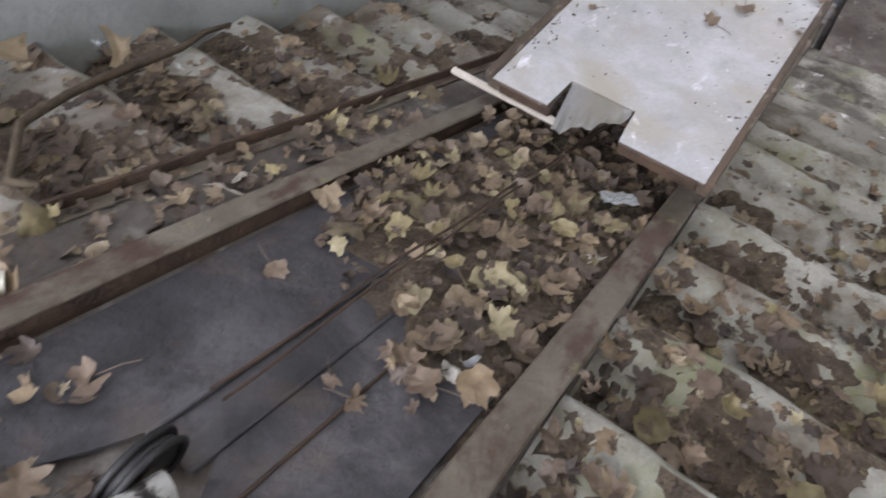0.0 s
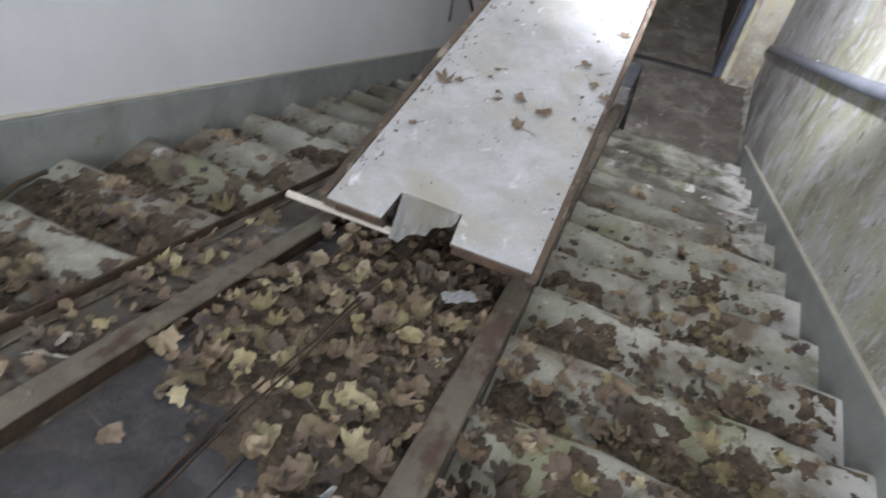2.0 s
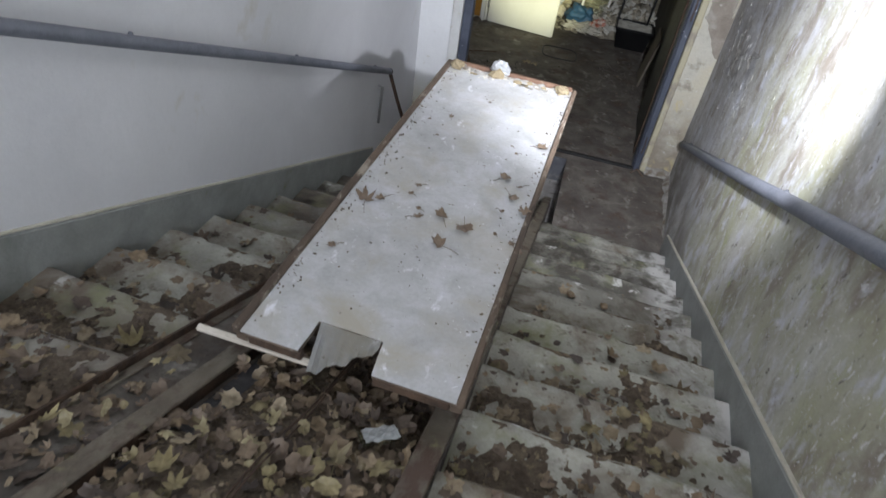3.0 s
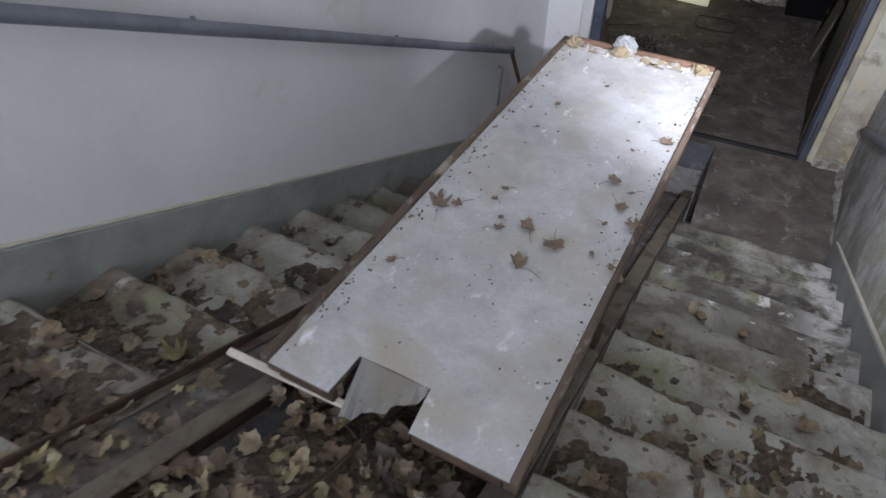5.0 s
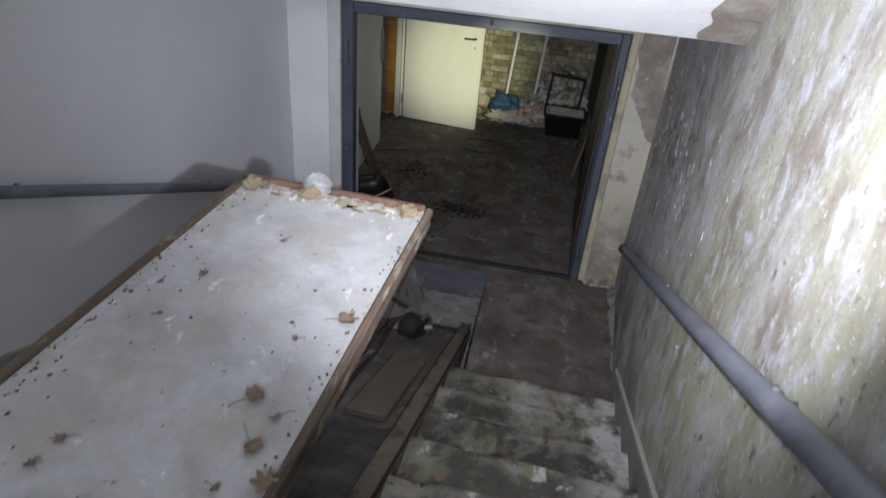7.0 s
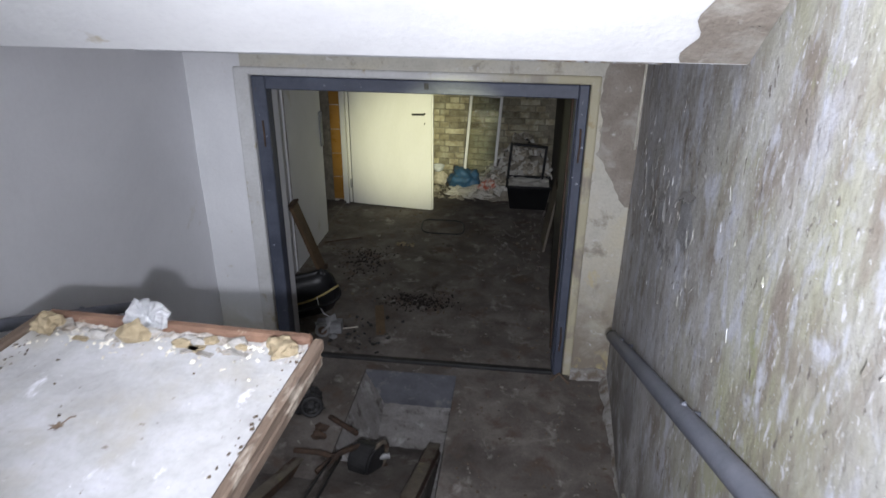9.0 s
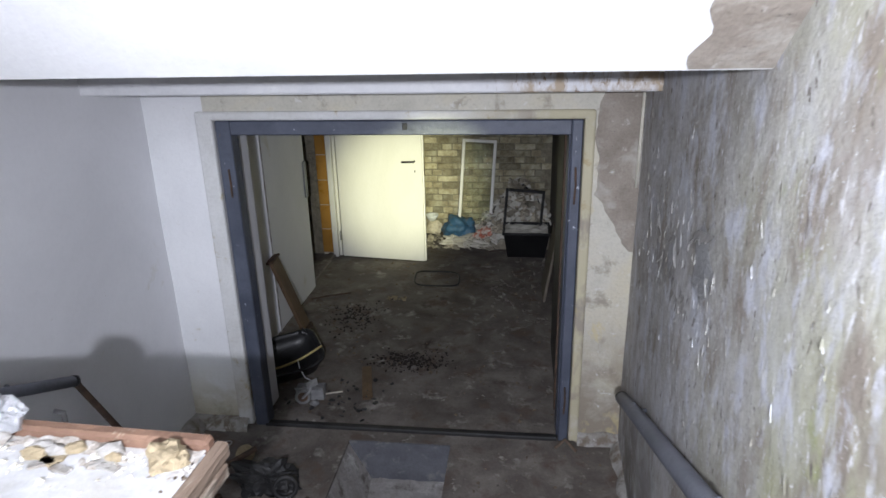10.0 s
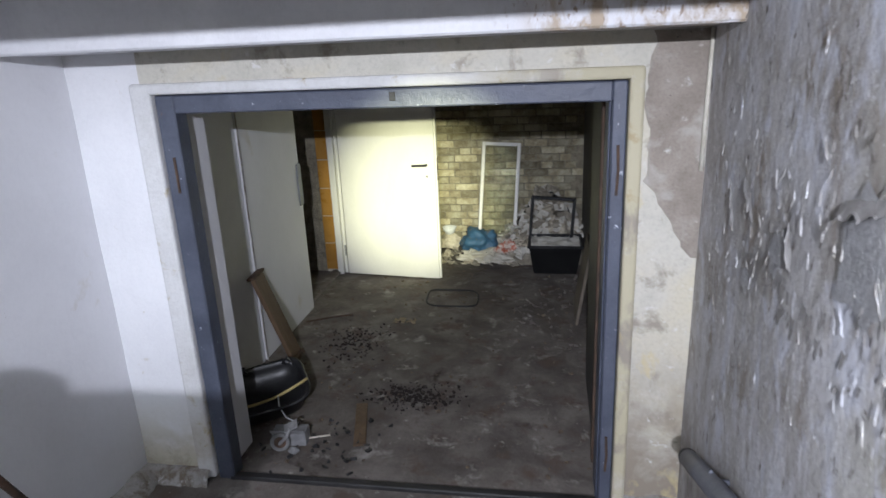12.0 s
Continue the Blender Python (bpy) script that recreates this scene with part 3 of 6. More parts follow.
# sloping skirting on both walls
for name, u0, u1, top, line, lab in (("baseboard_east", 0.652, 0.675, 0.115, (0.654, 0.674), "grey painted sloping skirting with cream upper edge"),
                                     ("baseboard_west", -2.004, -1.985, 0.175, (-2.004, -1.990), "grey painted sloping skirting band on white wall")):
    bm = sbox(B(), u0, u1, -0.8, V0 + 0.30, -0.45, top, 0.006)
    ob = solo(name, bm, M_SKIRT, lab, "baseboard", SKEW, kind="structure")
    bm = sbox(B(), *line, -0.8, V0 + 0.30, top + 0.001, top + 0.014, 0.003)
    part("edge", bm, M_EDGE, ob, "cream paint edge")
# low kerb round the landing
def kerb(bm, x0, x1, y0, y1, h, seed):
    """A hand-smeared plaster kerb with a wavering top and foot."""
    along_x = x1 - x0 > y1 - y0
    n = max(6, int(max(x1 - x0, y1 - y0) / 0.03))

    def f(a, b):
        k = b * 4
        out = (0.0, 0.15, 0.55, 0.85, 1.0)[round(k)]
        up = (1.0, 1.0, 0.86, 0.45, -0.05)[round(k)]
        w = 1 + 0.25 * noise.noise(Vector((a * n * 0.22, b * 2, seed))) + 0.12 * noise.noise(Vector((a * n * 0.7, b * 3, seed)))
        z = h * up * (0.9 + 0.2 * noise.noise(Vector((a * n * 0.3, 3, seed))))
        if along_x:
            return Vector((x0 + (x1 - x0) * a, y1 - (y1 - y0) * out * w, z))
        if seed < 5:
            return Vector((x0 + (x1 - x0) * out * w, y0 + (y1 - y0) * a, z))
        return Vector((x1 - (x1 - x0) * out * w, y0 + (y1 - y0) * a, z))
    return grid(bm, f, n, 4)


bm = B()
kerb(bm, -2.05, -1.90, 5.40, 6.60, 0.085, 1.0)
kerb(bm, -2.02, -1.63, 6.52, 6.601, 0.075, 2.0)
kerb(bm, 0.62, 0.70, 5.42, 6.60, 0.055, 7.0)
kerb(bm, 0.43, 0.68, 6.565, 6.601, 0.085, 3.0)
solo("baseboard_landing", bm, M_KERB, "low grimy plaster kerb round the landing floor", "baseboard", kind="structure", smooth=True)

# ---- landing floor with its pit ----
PX0, PX1, PY0, PY1 = -0.96, -0.33, 5.58, 6.51
for name, x0, x1, y0, y1, z1, lab in (("floor_landing_west", -2.3, PX0, 5.1, 6.64, 0.0, "dirty concrete landing beside the pit"), ("floor_landing_east", PX1, 1.0, 5.1, 6.64, 0.0, "dirty concrete landing at the foot of the steps"),
                                      ("floor_landing_north", PX0, PX1, PY1, 6.64, 0.0, "narrow concrete strip before the doorway"), ("floor_pit_base", PX0, PX1, 5.1, PY1, -0.30, "concrete base of the pit")):
    solo(name, box(B(), x0, x1, y0, y1, -0.5, z1), M_FLOOR, lab, "floor", kind="structure")
bm = uneven(B(), lambda a, b: (PX0 + 0.003 + (PX1 - PX0 - 0.006) * a, 5.5 + (PY1 - 5.5) * b, -0.279 + 0.05 * max(0.0, b - 0.86) * (1 + noise.noise(Vector((a * 9, b * 9, 0))))), 30, 44, 0.010, 14.0, 2)
solo("floor_pit", bm, M_DUST, "pale dusty rubble-strewn floor of the pit", "floor", kind="structure", smooth=True)
bm = box(B(), PX0 + 0.002, PX1 - 0.002, PY1 - 0.012, PY1 - 0.001, -0.279, -0.004)
solo("pit_end_panel", bm, M_PIT, "blue-grey painted end wall of the pit", "panel", kind="structure")
bm = B()
vs = [bm.verts.new(p) for p in ((PX0, 5.75, -0.02), (PX0, PY1 - 0.014, -0.02), (PX0 + 0.13, PY1 - 0.014, -0.278), (PX0 + 0.17, 5.75, -0.278), (PX0, 5.75, -0.279), (PX0, PY1 - 0.014, -0.279))]
for f in ((0, 1, 2, 3), (0, 3, 4), (1, 5, 2), (0, 4, 5, 1), (4, 3, 2, 5)):
    bm.faces.new([vs[i] for i in f])
solo("pit_side", bm, M_DUST, "pale sloping concrete side of the pit", "pit side", kind="structure")

# sloping bed of the lift track
bm = sbox(B(), -1.315, -0.355, -0.8, 6.06, -0.5, -0.03)
sbox(bm, -1.299, -1.128, -0.8, 5.3, -0.031, -0.004)
solo("track_bed", bm, M_FLOOR, "rough concrete bed between the lift rails", "track bed", SKEW, kind="structure")

# ---- cellar room ----
bm = box(B(), -4.2, 0.9, 6.64, 11.0, -0.4, -0.002)
solo("floor", bm, M_FLOOR, "dirty stained concrete cellar floor", "floor", kind="structure")
bm = box(B(), -4.2, 0.9, 6.82, 11.0, 2.28, 2.45)
solo("ceiling_cellar", bm, M_WHITE, "white cellar ceiling", "ceiling", kind="structure")
# walls outside the torch beam, darkened by their base colour
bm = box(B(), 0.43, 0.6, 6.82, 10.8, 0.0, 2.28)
solo("wall_cellar_east", bm, M_SHADED_WALL, "cellar wall coloured dark for shade", "wall", kind="structure")
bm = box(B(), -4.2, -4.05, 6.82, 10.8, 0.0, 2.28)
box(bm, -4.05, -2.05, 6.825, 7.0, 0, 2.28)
solo("wall_side_room", bm, M_SHADED_WALL, "side room wall coloured dark for shade", "wall", kind="structure")
bm = box(B(), -4.05, 0.43, 10.72, 10.9, 0.0, 2.28)
brick_wall = solo("wall_brick", bm, M_MORTAR, "whitewashed brick wall with open joints", "wall", kind="structure")
# white partition on the left of the cellar
bm = B()
box(bm, -2.02, -1.92, 6.822, 7.89, 0.0, 2.28, 0.004)
solo("partition_near", bm, M_WHITE, "whitewashed rough partition beside the doorway", "partition", kind="structure")
bm = B()
box(bm, -2.0, -1.915, 7.90, 8.87, 0.0, 2.28, 0.004)
ob = solo("partition_far", bm, M_WHITE, "smooth white partition panel", "partition", kind="structure")
part("post", tube(B(), [(-1.905, 7.895, 0.0), (-1.905, 7.895, 2.27)], 0.005, 8), M_KERB, ob)
part("switch_plate", box(B(), -1.914, -1.90, 8.80, 8.868, 0.92, 1.26, 0.004), M_SKIRT, ob, "grey edge plate")
# kerb along the side passage
bm = box(B(), -2.05, -1.95, 8.90, 9.78, 0.0, 0.03, 0.01)
solo("threshold", bm, M_FLOOR, "low worn concrete threshold", "threshold", kind="structure")
# tiled pillar
bm = box(B(), -2.105, -1.985, 9.80, 9.99, 0.0, 2.28)
pillar = solo("pillar_tiled", bm, M_JOINT, "narrow pillar clad in ochre glazed tiles", "pillar", kind="structure")
for i in range(8):
    z0 = 0.03 + i * 0.276
    bm = box(B(), -2.108, -1.982, 9.785, 9.80, z0, z0 + 0.268, 0.004)
    part("tile", bm, M_TILE, pillar)
bm = box(B(), -4.05, -2.11, 9.82, 9.97, 0.0, 2.28)
solo("wall_side_back", bm, M_MORTAR, "dim brick wall of the side room", "wall", kind="structure")

# ---- blue steel door frame ----
fr = thing("door_frame", ((FX0 + FX1) / 2, 6.63, 0), "blue-grey painted steel door frame with rust spots", "door frame")
tagged(fr, kind="structure")
part("jamb", box(B(), FX0, FX0 + 0.085, 6.602, 6.70, 0.0, FZ, 0.006), M_BLUE, fr)
part("jamb", box(B(), FX1 - 0.056, FX1, 6.602, 6.70, 0.0, FZ, 0.006), M_BLUE, fr)
part("lintel", box(B(), FX0 + 0.0855, FX1 - 0.0565, 6.603, 6.70, FZ - 0.078, FZ - 0.001, 0.006), M_BLUE, fr)
solo("trim_reveal", box(B(), FX0 - 0.05, FX0 + 0.030, 6.702, 6.93, 0.0, 2.2, 0.004), M_WHITE, "white plaster reveal behind the door frame", "trim", kind="structure")
part("rebate", box(B(), FX1 - 0.066, FX1 - 0.0565, 6.64, 6.80, 0.0, FZ - 0.08, 0.004), M_BLUE, fr)
part("sill", box(B(), FX0 + 0.06, FX1 - 0.06, 6.60, 6.645, -0.01, 0.022, 0.005), M_BLACK, fr, "dark worn steel threshold")
part("latch_plate", box(B(), -0.56, -0.535, 6.594, 6.602, FZ - 0.05, FZ - 0.015, 0.002), M_BLACK, fr, "small dark latch plate")
for x, z, h in ((FX1 - 0.030, 1.50, 0.20), (FX0 + 0.05, 1.52, 0.16), (FX1 - 0.030, 0.20, 0.18)):
    part("hinge", tube(B(), [(x, 6.598, z), (x + 0.004, 6.592, z + h * 0.5), (x, 6.598, z + h)], 0.006, 8), M_RUST, fr, "rusted hinge remains")
# dark steel leaf folded back against the cellar wall
dl = thing("door_1", (0.36, 7.2, 0.02), "dark steel door leaf folded open against the wall", "door")
part("leaf", box(B(), 0.325, 0.36, 6.83, 7.80, 0.02, 1.88, 0.004), M_BLACK, dl)
part("rail", box(B(), 0.305, 0.324, 6.90, 6.95, 0.02, 1.86, 0.004), M_RUST, dl)

# ---- lift track ----
def lift_rail(u0, u1, v1, top, label):
    t = thing("rail", ((u0 + u1) / 2, v1, P(v1) - 0.1), label, "rail", "lift rails", SKEW)
    part("top_plate", sbox(B(), u0, u1, -0.6, v1, top - 0.014, top, 0.004), M_RAIL, t)
    part("web", sbox(B(), u0 + 0.006, u1 - 0.006, -0.6, v1 - 0.01, -0.10, top - 0.0145), M_RUST, t, "dark rusty web")
    v = 0.35
    while v < v1 - 0.2:
        bm = B()
        bmesh.ops.create_cone(bm, cap_ends=True, segments=8, radius1=0.007, radius2=0.004, depth=0.004)
        bmesh.ops.translate(bm, verts=bm.verts, vec=((u0 + u1) / 2, v, P(v) + top + 0.0015))
        part("bolt", bm, M_RAIL, t)
        v += 0.62


lift_rail(-0.430, -0.355, 6.02, 0.050, "grimy flat-topped steel lift rail beside the steps")
lift_rail(-1.128, -1.064, 5.60, 0.034, "grimy flat-topped steel lift rail beside a leaf-filled trough")
ai = thing("angle_iron", (-1.307, 5.2, P(5.2) - 0.10), "thin rusty brown angle iron edging the trough", "angle iron", "", SKEW)
part("web", sbox(B(), -1.315, -1.306, 0.78, 5.2, -0.10, 0.034, 0.002), M_RUST, ai)
part("flange", sbox(B(), -1.3055, -1.272, 0.78, 5.2, -0.003, 0.005, 0.002), M_RAIL, ai, "grimy flat flange")
# grey sheets covering the bed
def sheet(name, outline, off, thick, material, label):
    bm = B()
    a = [bm.verts.new((u, v, P(v) + off)) for u, v in outline]
    b = [bm.verts.new((u, v, P(v) + off + thick)) for u, v in outline]
    bm.faces.new(a[::-1])
    bm.faces.new(b)
    for i in range(len(a)):
        j = (i + 1) % len(a)
        bm.faces.new((a[i], a[j], b[j], b[i]))
    return solo(name, bm, material, label, "cover sheet", SKEW)


sheet("cover_sheet", [(-1.045, 0.44), (-0.98, 0.46), (-0.90, 0.47), (-0.855, 0.50), (-0.825, 0.56), (-0.80, 0.62), (-0.80, 4.15), (-1.045, 4.15)], -0.022, 0.010, M_SHEET, "worn grey rubber sheet with a rounded corner")
sheet("cover_sheet", [(-0.70, 0.66), (-0.66, 0.60), (-0.452, 0.60), (-0.452, 4.15), (-0.70, 4.15)], -0.022, 0.010, M_SHEET, "worn grey rubber sheet beside the rail")
cc_ = thing("cable_channel", (-0.75, 4.15, P(4.15) - 0.03), "worn grey strip with low lips under the lift cables", "cable channel", "", SKEW)
part("strip", sbox(B(), -0.797, -0.703, 0.62, 4.15, -0.028, -0.020, 0.002), M_SHEET, cc_)
for u in (-0.799, -0.709):
    part("lip", sbox(B(), u, u + 0.008, 0.62, 4.15, -0.0195, -0.006, 0.002), M_SHEET, cc_)
solo("plank", sbox(B(), -0.70, -0.50, 4.22, 5.12, -0.02, 0.03, 0.006), M_PLANK, "short grey-brown plank lying on the track bed", "plank", SKEW)
solo("plank", sbox(B(), -0.99, -0.84, 4.30, 5.0, -0.02, 0.02, 0.005), M_PLANK, "short dark plank lying on the track bed", "plank", SKEW)
# cables
for du, r in ((-0.765, 0.0034), (-0.742, 0.003)):
    pts = []
    for i in range(26):
        v = 0.72 + 1.75 * i / 25
        pts.append((du + 0.03 * (i / 25) * (1 if du < -0.76 else -1) * 0.3 + 0.004 * math.sin(i * 0.9 + du * 50), v, P(v) + 0.045 + 0.01 * math.sin(i * 0.25)))
    solo("cable", tube(B(), pts, r, 6), M_RUST, "thin dark steel lift cable", "cable", SKEW, "lift cables", smooth=True)
solo("cable", tube(B(), [(-0.625, 0.58 + 0.07 * i, P(0.58 + 0.07 * i) - 0.008) for i in range(7)], 0.0035, 6), M_RUST, "thin dark steel cable end lying on grey sheet", "cable", SKEW, "lift cables", smooth=True)
for i, (u0, v0, u1, v1) in enumerate(((-0.70, 4.1, -0.82, 5.5), (-0.78, 4.0, -0.86, 5.45))):
    solo("cable", tube(B(), [(u0 + (u1 - u0) * t / 8, v0 + (v1 - v0) * t / 8, P(v0 + (v1 - v0) * t / 8) + 0.09 + 0.02 * math.sin(t)) for t in range(9)], 0.007, 6), M_BLACK,
         "slack black cable running down to the motor", "cable", SKEW, "lift cables", smooth=True)

# pulley at the top of the track
pv, pu = 0.585, -0.735
pz = P(pv) + 0.02
pl = thing("pulley", (pu, pv, pz - 0.02), "black cable pulley on a flaking grey pipe", "pulley", "", SKEW)
tilt = Matrix.Translation((pu, pv, pz)) @ Euler((0, radians(102), 0)).to_matrix().to_4x4() @ Euler((radians(0), 0, 0)).to_matrix().to_4x4()
bm = B()
for h, rr in ((-0.011, 0.062), (0.011, 0.062)):
    ring(bm, (0, 0, h), rr, 0.006)
r = bmesh.ops.create_cone(bm, cap_ends=True, segments=32, radius1=0.059, radius2=0.059, depth=0.018)
bmesh.ops.transform(bm, matrix=tilt, verts=bm.verts)
part("wheel", bm, M_BLACK, pl, "black grooved wheel", True)
bm = tube(B(), [tilt @ Vector((0, 0, -0.03)), tilt @ Vector((0, 0, 0.05))], 0.014, 12)
part("axle", bm, M_RAIL, pl.children[0], "short steel axle", True)
bm = tube(B(), [(pu + 0.05, pv + 0.01, pz + 0.015), (pu + 0.01, pv - 0.20, pz + 0.11), (pu - 0.02, pv - 0.45, pz + 0.20)], 0.024, 14)
M_FLAKEPIPE = mat("flaking_pipe", [(0.3, (0.022, 0.020, 0.020)), (0.7, (0.07, 0.062, 0.058))], 6, 0.6, bump=0.3, stains=[(9.0, 0.55, 0.02, (0.62, 0.62, 0.60), ONE, 4.0), (16.0, 0.60, 0.03, (0.16, 0.15, 0.14), ONE, 9.0)])
part("pipe", bm, M_FLAKEPIPE, pl, "grey pipe with flaking white paint", True)

# ---- the goods lift carriage ----
DU0, DU1, DV0, DV1, DZ = -1.062, -0.348, 1.936, 4.147, 1.740
wg = thing("lift_carriage", ((DU0 + DU1) / 2, (DV0 + DV1) / 2, P(DV1) + 0.10), "level lift carriage with dusty white deck and brown wooden edging", "lift carriage", "", SKEW)
bm = B()
outline = [(DU0 + 0.02, DV0), (-0.852, DV0), (-0.848, DV0 + 0.062), (-0.846, DV0 + 0.132), (-0.74, DV0 + 0.134), (-0.633, DV0 + 0.132), (-0.627, DV0 + 0.07), (-0.618, DV0), (DU1 - 0.012, DV0),
           (DU1 - 0.012, DV1 - 0.03), (DU0 + 0.02, DV1 - 0.03)]
def slab(bm, outline, z0, z1):
    a = [bm.verts.new((u, v, z0)) for u, v in outline]
    b = [bm.verts.new((u, v, z1)) for u, v in outline]
    bm.faces.new(a[::-1])
    bm.faces.new(b)
    for i in range(len(a)):
        j = (i + 1) % len(a)
        bm.faces.new((a[i], a[j], b[j], b[i]))
    return bm


slab(bm, outline, DZ - 0.005, DZ)
part("deck", bm, M_DECK, wg, "dusty white sheet deck with a torn notch")
part("deck_board", slab(B(), [(u, max(v, DV0 + 0.004)) for u, v in outline], DZ - 0.0205, DZ - 0.0055), M_TRIM, wg, "dark weathered board under the sheet")
bm = B()
def flap(a, t):
    """Torn tongue, bent down from the notch, longer on one side and crumpled along its lip."""
    length = 0.135 * (1 - a) ** 0.8 + 0.022
    crumple = 0.012 * t * t * math.sin(17 * a + 2 * t) + 0.006 * t * math.sin(31 * a)
    return Vector((-0.840 + 0.200 * a + 0.02 * t * (1 - a), DV0 + 0.131 - length * t * 0.93, DZ - 0.006 - 0.36 * length * t - 0.10 * length * t * t + crumple))
grid(bm, flap, 14, 8)
bmesh.ops.solidify(bm, geom=bm.faces[:], thickness=0.003)
part("flap", bm, M_DECK, wg, "bent-down torn white sheet flap")
part("edging", box(B(), DU1 - 0.0118, DU1 + 0.012, DV0, DV1, DZ - 0.022, DZ + 0.009, 0.004), M_TRIM, wg, "brown wooden edging")
part("side_beam", box(B(), DU1 - 0.03, DU1 + 0.008, DV0 + 0.01, DV1 - 0.005, DZ - 0.062, DZ - 0.030, 0.005), M_TRIM, wg, "brown wooden side beam")
part("edging", box(B(), DU0 - 0.01, DU0 + 0.0195, DV0, DV1, DZ - 0.022, DZ + 0.012, 0.004), M_TRIM, wg, "brown wooden edging")
part("side_beam", box(B(), DU0 - 0.006, DU0 + 0.035, DV0 + 0.01, DV1 - 0.005, DZ - 0.062, DZ - 0.030, 0.005), M_TRIM, wg, "brown wooden side beam")
part("end_board", box(B(), DU0 + 0.021, DU1 - 0.013, DV1 - 0.029, DV1, DZ - 0.060, DZ + 0.022, 0.006), M_REDWOOD, wg, "red-brown wooden end board")
part("front_edge", box(B(), -0.617, DU1 - 0.03, DV0 + 0.004, DV0 + 0.03, DZ - 0.055, DZ - 0.021, 0.004), M_RUST, wg, "dark worn metal front edge")
part("front_edge", box(B(), DU0 + 0.04, -0.845, DV0 + 0.004, DV0 + 0.03, DZ - 0.055, DZ - 0.021, 0.004), M_RUST, wg, "dark worn metal front edge")
for u, vl, v1 in ((-1.0, 3.75, DV1 - 0.2), (-0.42, 2.86, 2.95)):
    part("leg", box(B(), u - 0.022, u + 0.022, vl - 0.025, vl + 0.025, P(vl) + 0.185, DZ - 0.0865, 0.005), M_RUST, wg, "dark rusty leg")
    part("slope_beam", sbox(B(), u - 0.024, u + 0.024, DV0 + 0.22, v1, 0.12, 0.18, 0.004), M_TRIM, wg, "brown sloping chassis beam")
    for v in (DV0 + 0.28, vl):
        bm = B()
        bmesh.ops.create_cone(bm, cap_ends=True, segments=20, radius1=0.05, radius2=0.05, depth=0.03)
        bmesh.ops.transform(bm, matrix=Matrix.Translation((u + (0.03 if u > -0.7 else -0.11), v, P(v) + 0.046 + 0.052)) @ Euler((0, radians(90), 0)).to_matrix().to_4x4(), verts=bm.verts)
        part("wheel", bm, M_RUST, wg, "small rusty track wheel")
part("brace", tube(B(), [(-0.98, DV1 - 0.12, DZ - 0.09), (-0.98, 3.05, P(3.05) + 0.18)], 0.016, 8), M_RUST, wg, "dark diagonal brace")
part("leg", box(B(), -0.80, -0.76, 3.72, 3.77, P(3.745) + 0.15, DZ - 0.021, 0.005), M_RUST, wg, "dark rusty leg")
part("axle", tube(B(), [(-1.11, DV0 + 0.28, P(DV0 + 0.28) + 0.10), (-0.39, DV0 + 0.28, P(DV0 + 0.28) + 0.10)], 0.012, 8), M_RUST, wg)
part("axle", tube(B(), [(-1.11, 3.75, P(3.75) + 0.11), (-0.72, 3.75, P(3.75) + 0.13)], 0.014, 8), M_RUST, wg)

# ---- handrails ----
def handrail(name, u, wall_u, off, v0, v1, r, label, rise=0.0):
    t = thing(name, (u, v1, P(v1) + off), label, "handrail", "", SKEW)
    pts = [(u, v0 + (v1 - v0) * i / 30, P(v0 + (v1 - v0) * i / 30) + off + rise * (1 - i / 30) + 0.004 * noise.noise(Vector((i * 0.4, u, 0)))) for i in range(31)]
    pipe = part("pipe", tube(B(), pts, r, 14), M_PIPE, t, smooth=True)
    s = 1 if wall_u > u else -1
    v = v1 - 0.32
    while v > v0:
        part("bracket", tube(B(), [(wall_u, v, P(v) + off + rise * (v1 - v) / (v1 - v0) + 0.004), (u + 0.5 * s * r, v, P(v) + off + rise * (v1 - v) / (v1 - v0) + 0.004), (u, v, P(v) + off + rise * (v1 - v) / (v1 - v0) + r * 1.25)], 0.010, 8), M_PIPE, t, smooth=True)
        v -= 1.25
    part("end_cap", tube(B(), [(u, v1, P(v1) + off), (u, v1 + 0.02, P(v1 + 0.02) + off)], r * 1.03, 14), M_BLACK, pipe, "black worn pipe end", True)
    return t


handrail("handrail", 0.612, 0.672, 0.915, -0.5, 6.16, 0.033, "grey-blue painted steel pipe handrail on peeling wall", 0.01)
hl = handrail("handrail", -1.91, -2.0, 0.932, -0.5, 5.52, 0.026, "grey-blue painted steel pipe handrail on white wall")
part("post", tube(B(), [(-1.91, 5.53, P(5.53) + 0.932), (-1.87, 5.66, 0.60), (-1.765, 5.90, 0.0)], 0.016, 10), M_RUST, hl, "rusty slanting end post", True)
solo("wall_bracket", tube(B(), [(-1.975, 5.45, 0.80), (-1.94, 5.46, 0.79), (-1.965, 5.48, 0.44)], 0.012, 8), M_GALV, "short bent metal wall bracket", "bracket", SKEW, smooth=True)

# ---- things on the lift carriage ----
def on_skew(x, y):
    """Stairwell coordinates of a place given in the cellar's axes."""
    q = SKEW.inverted() @ Vector((x, y, 0))
    return q.x, q.y


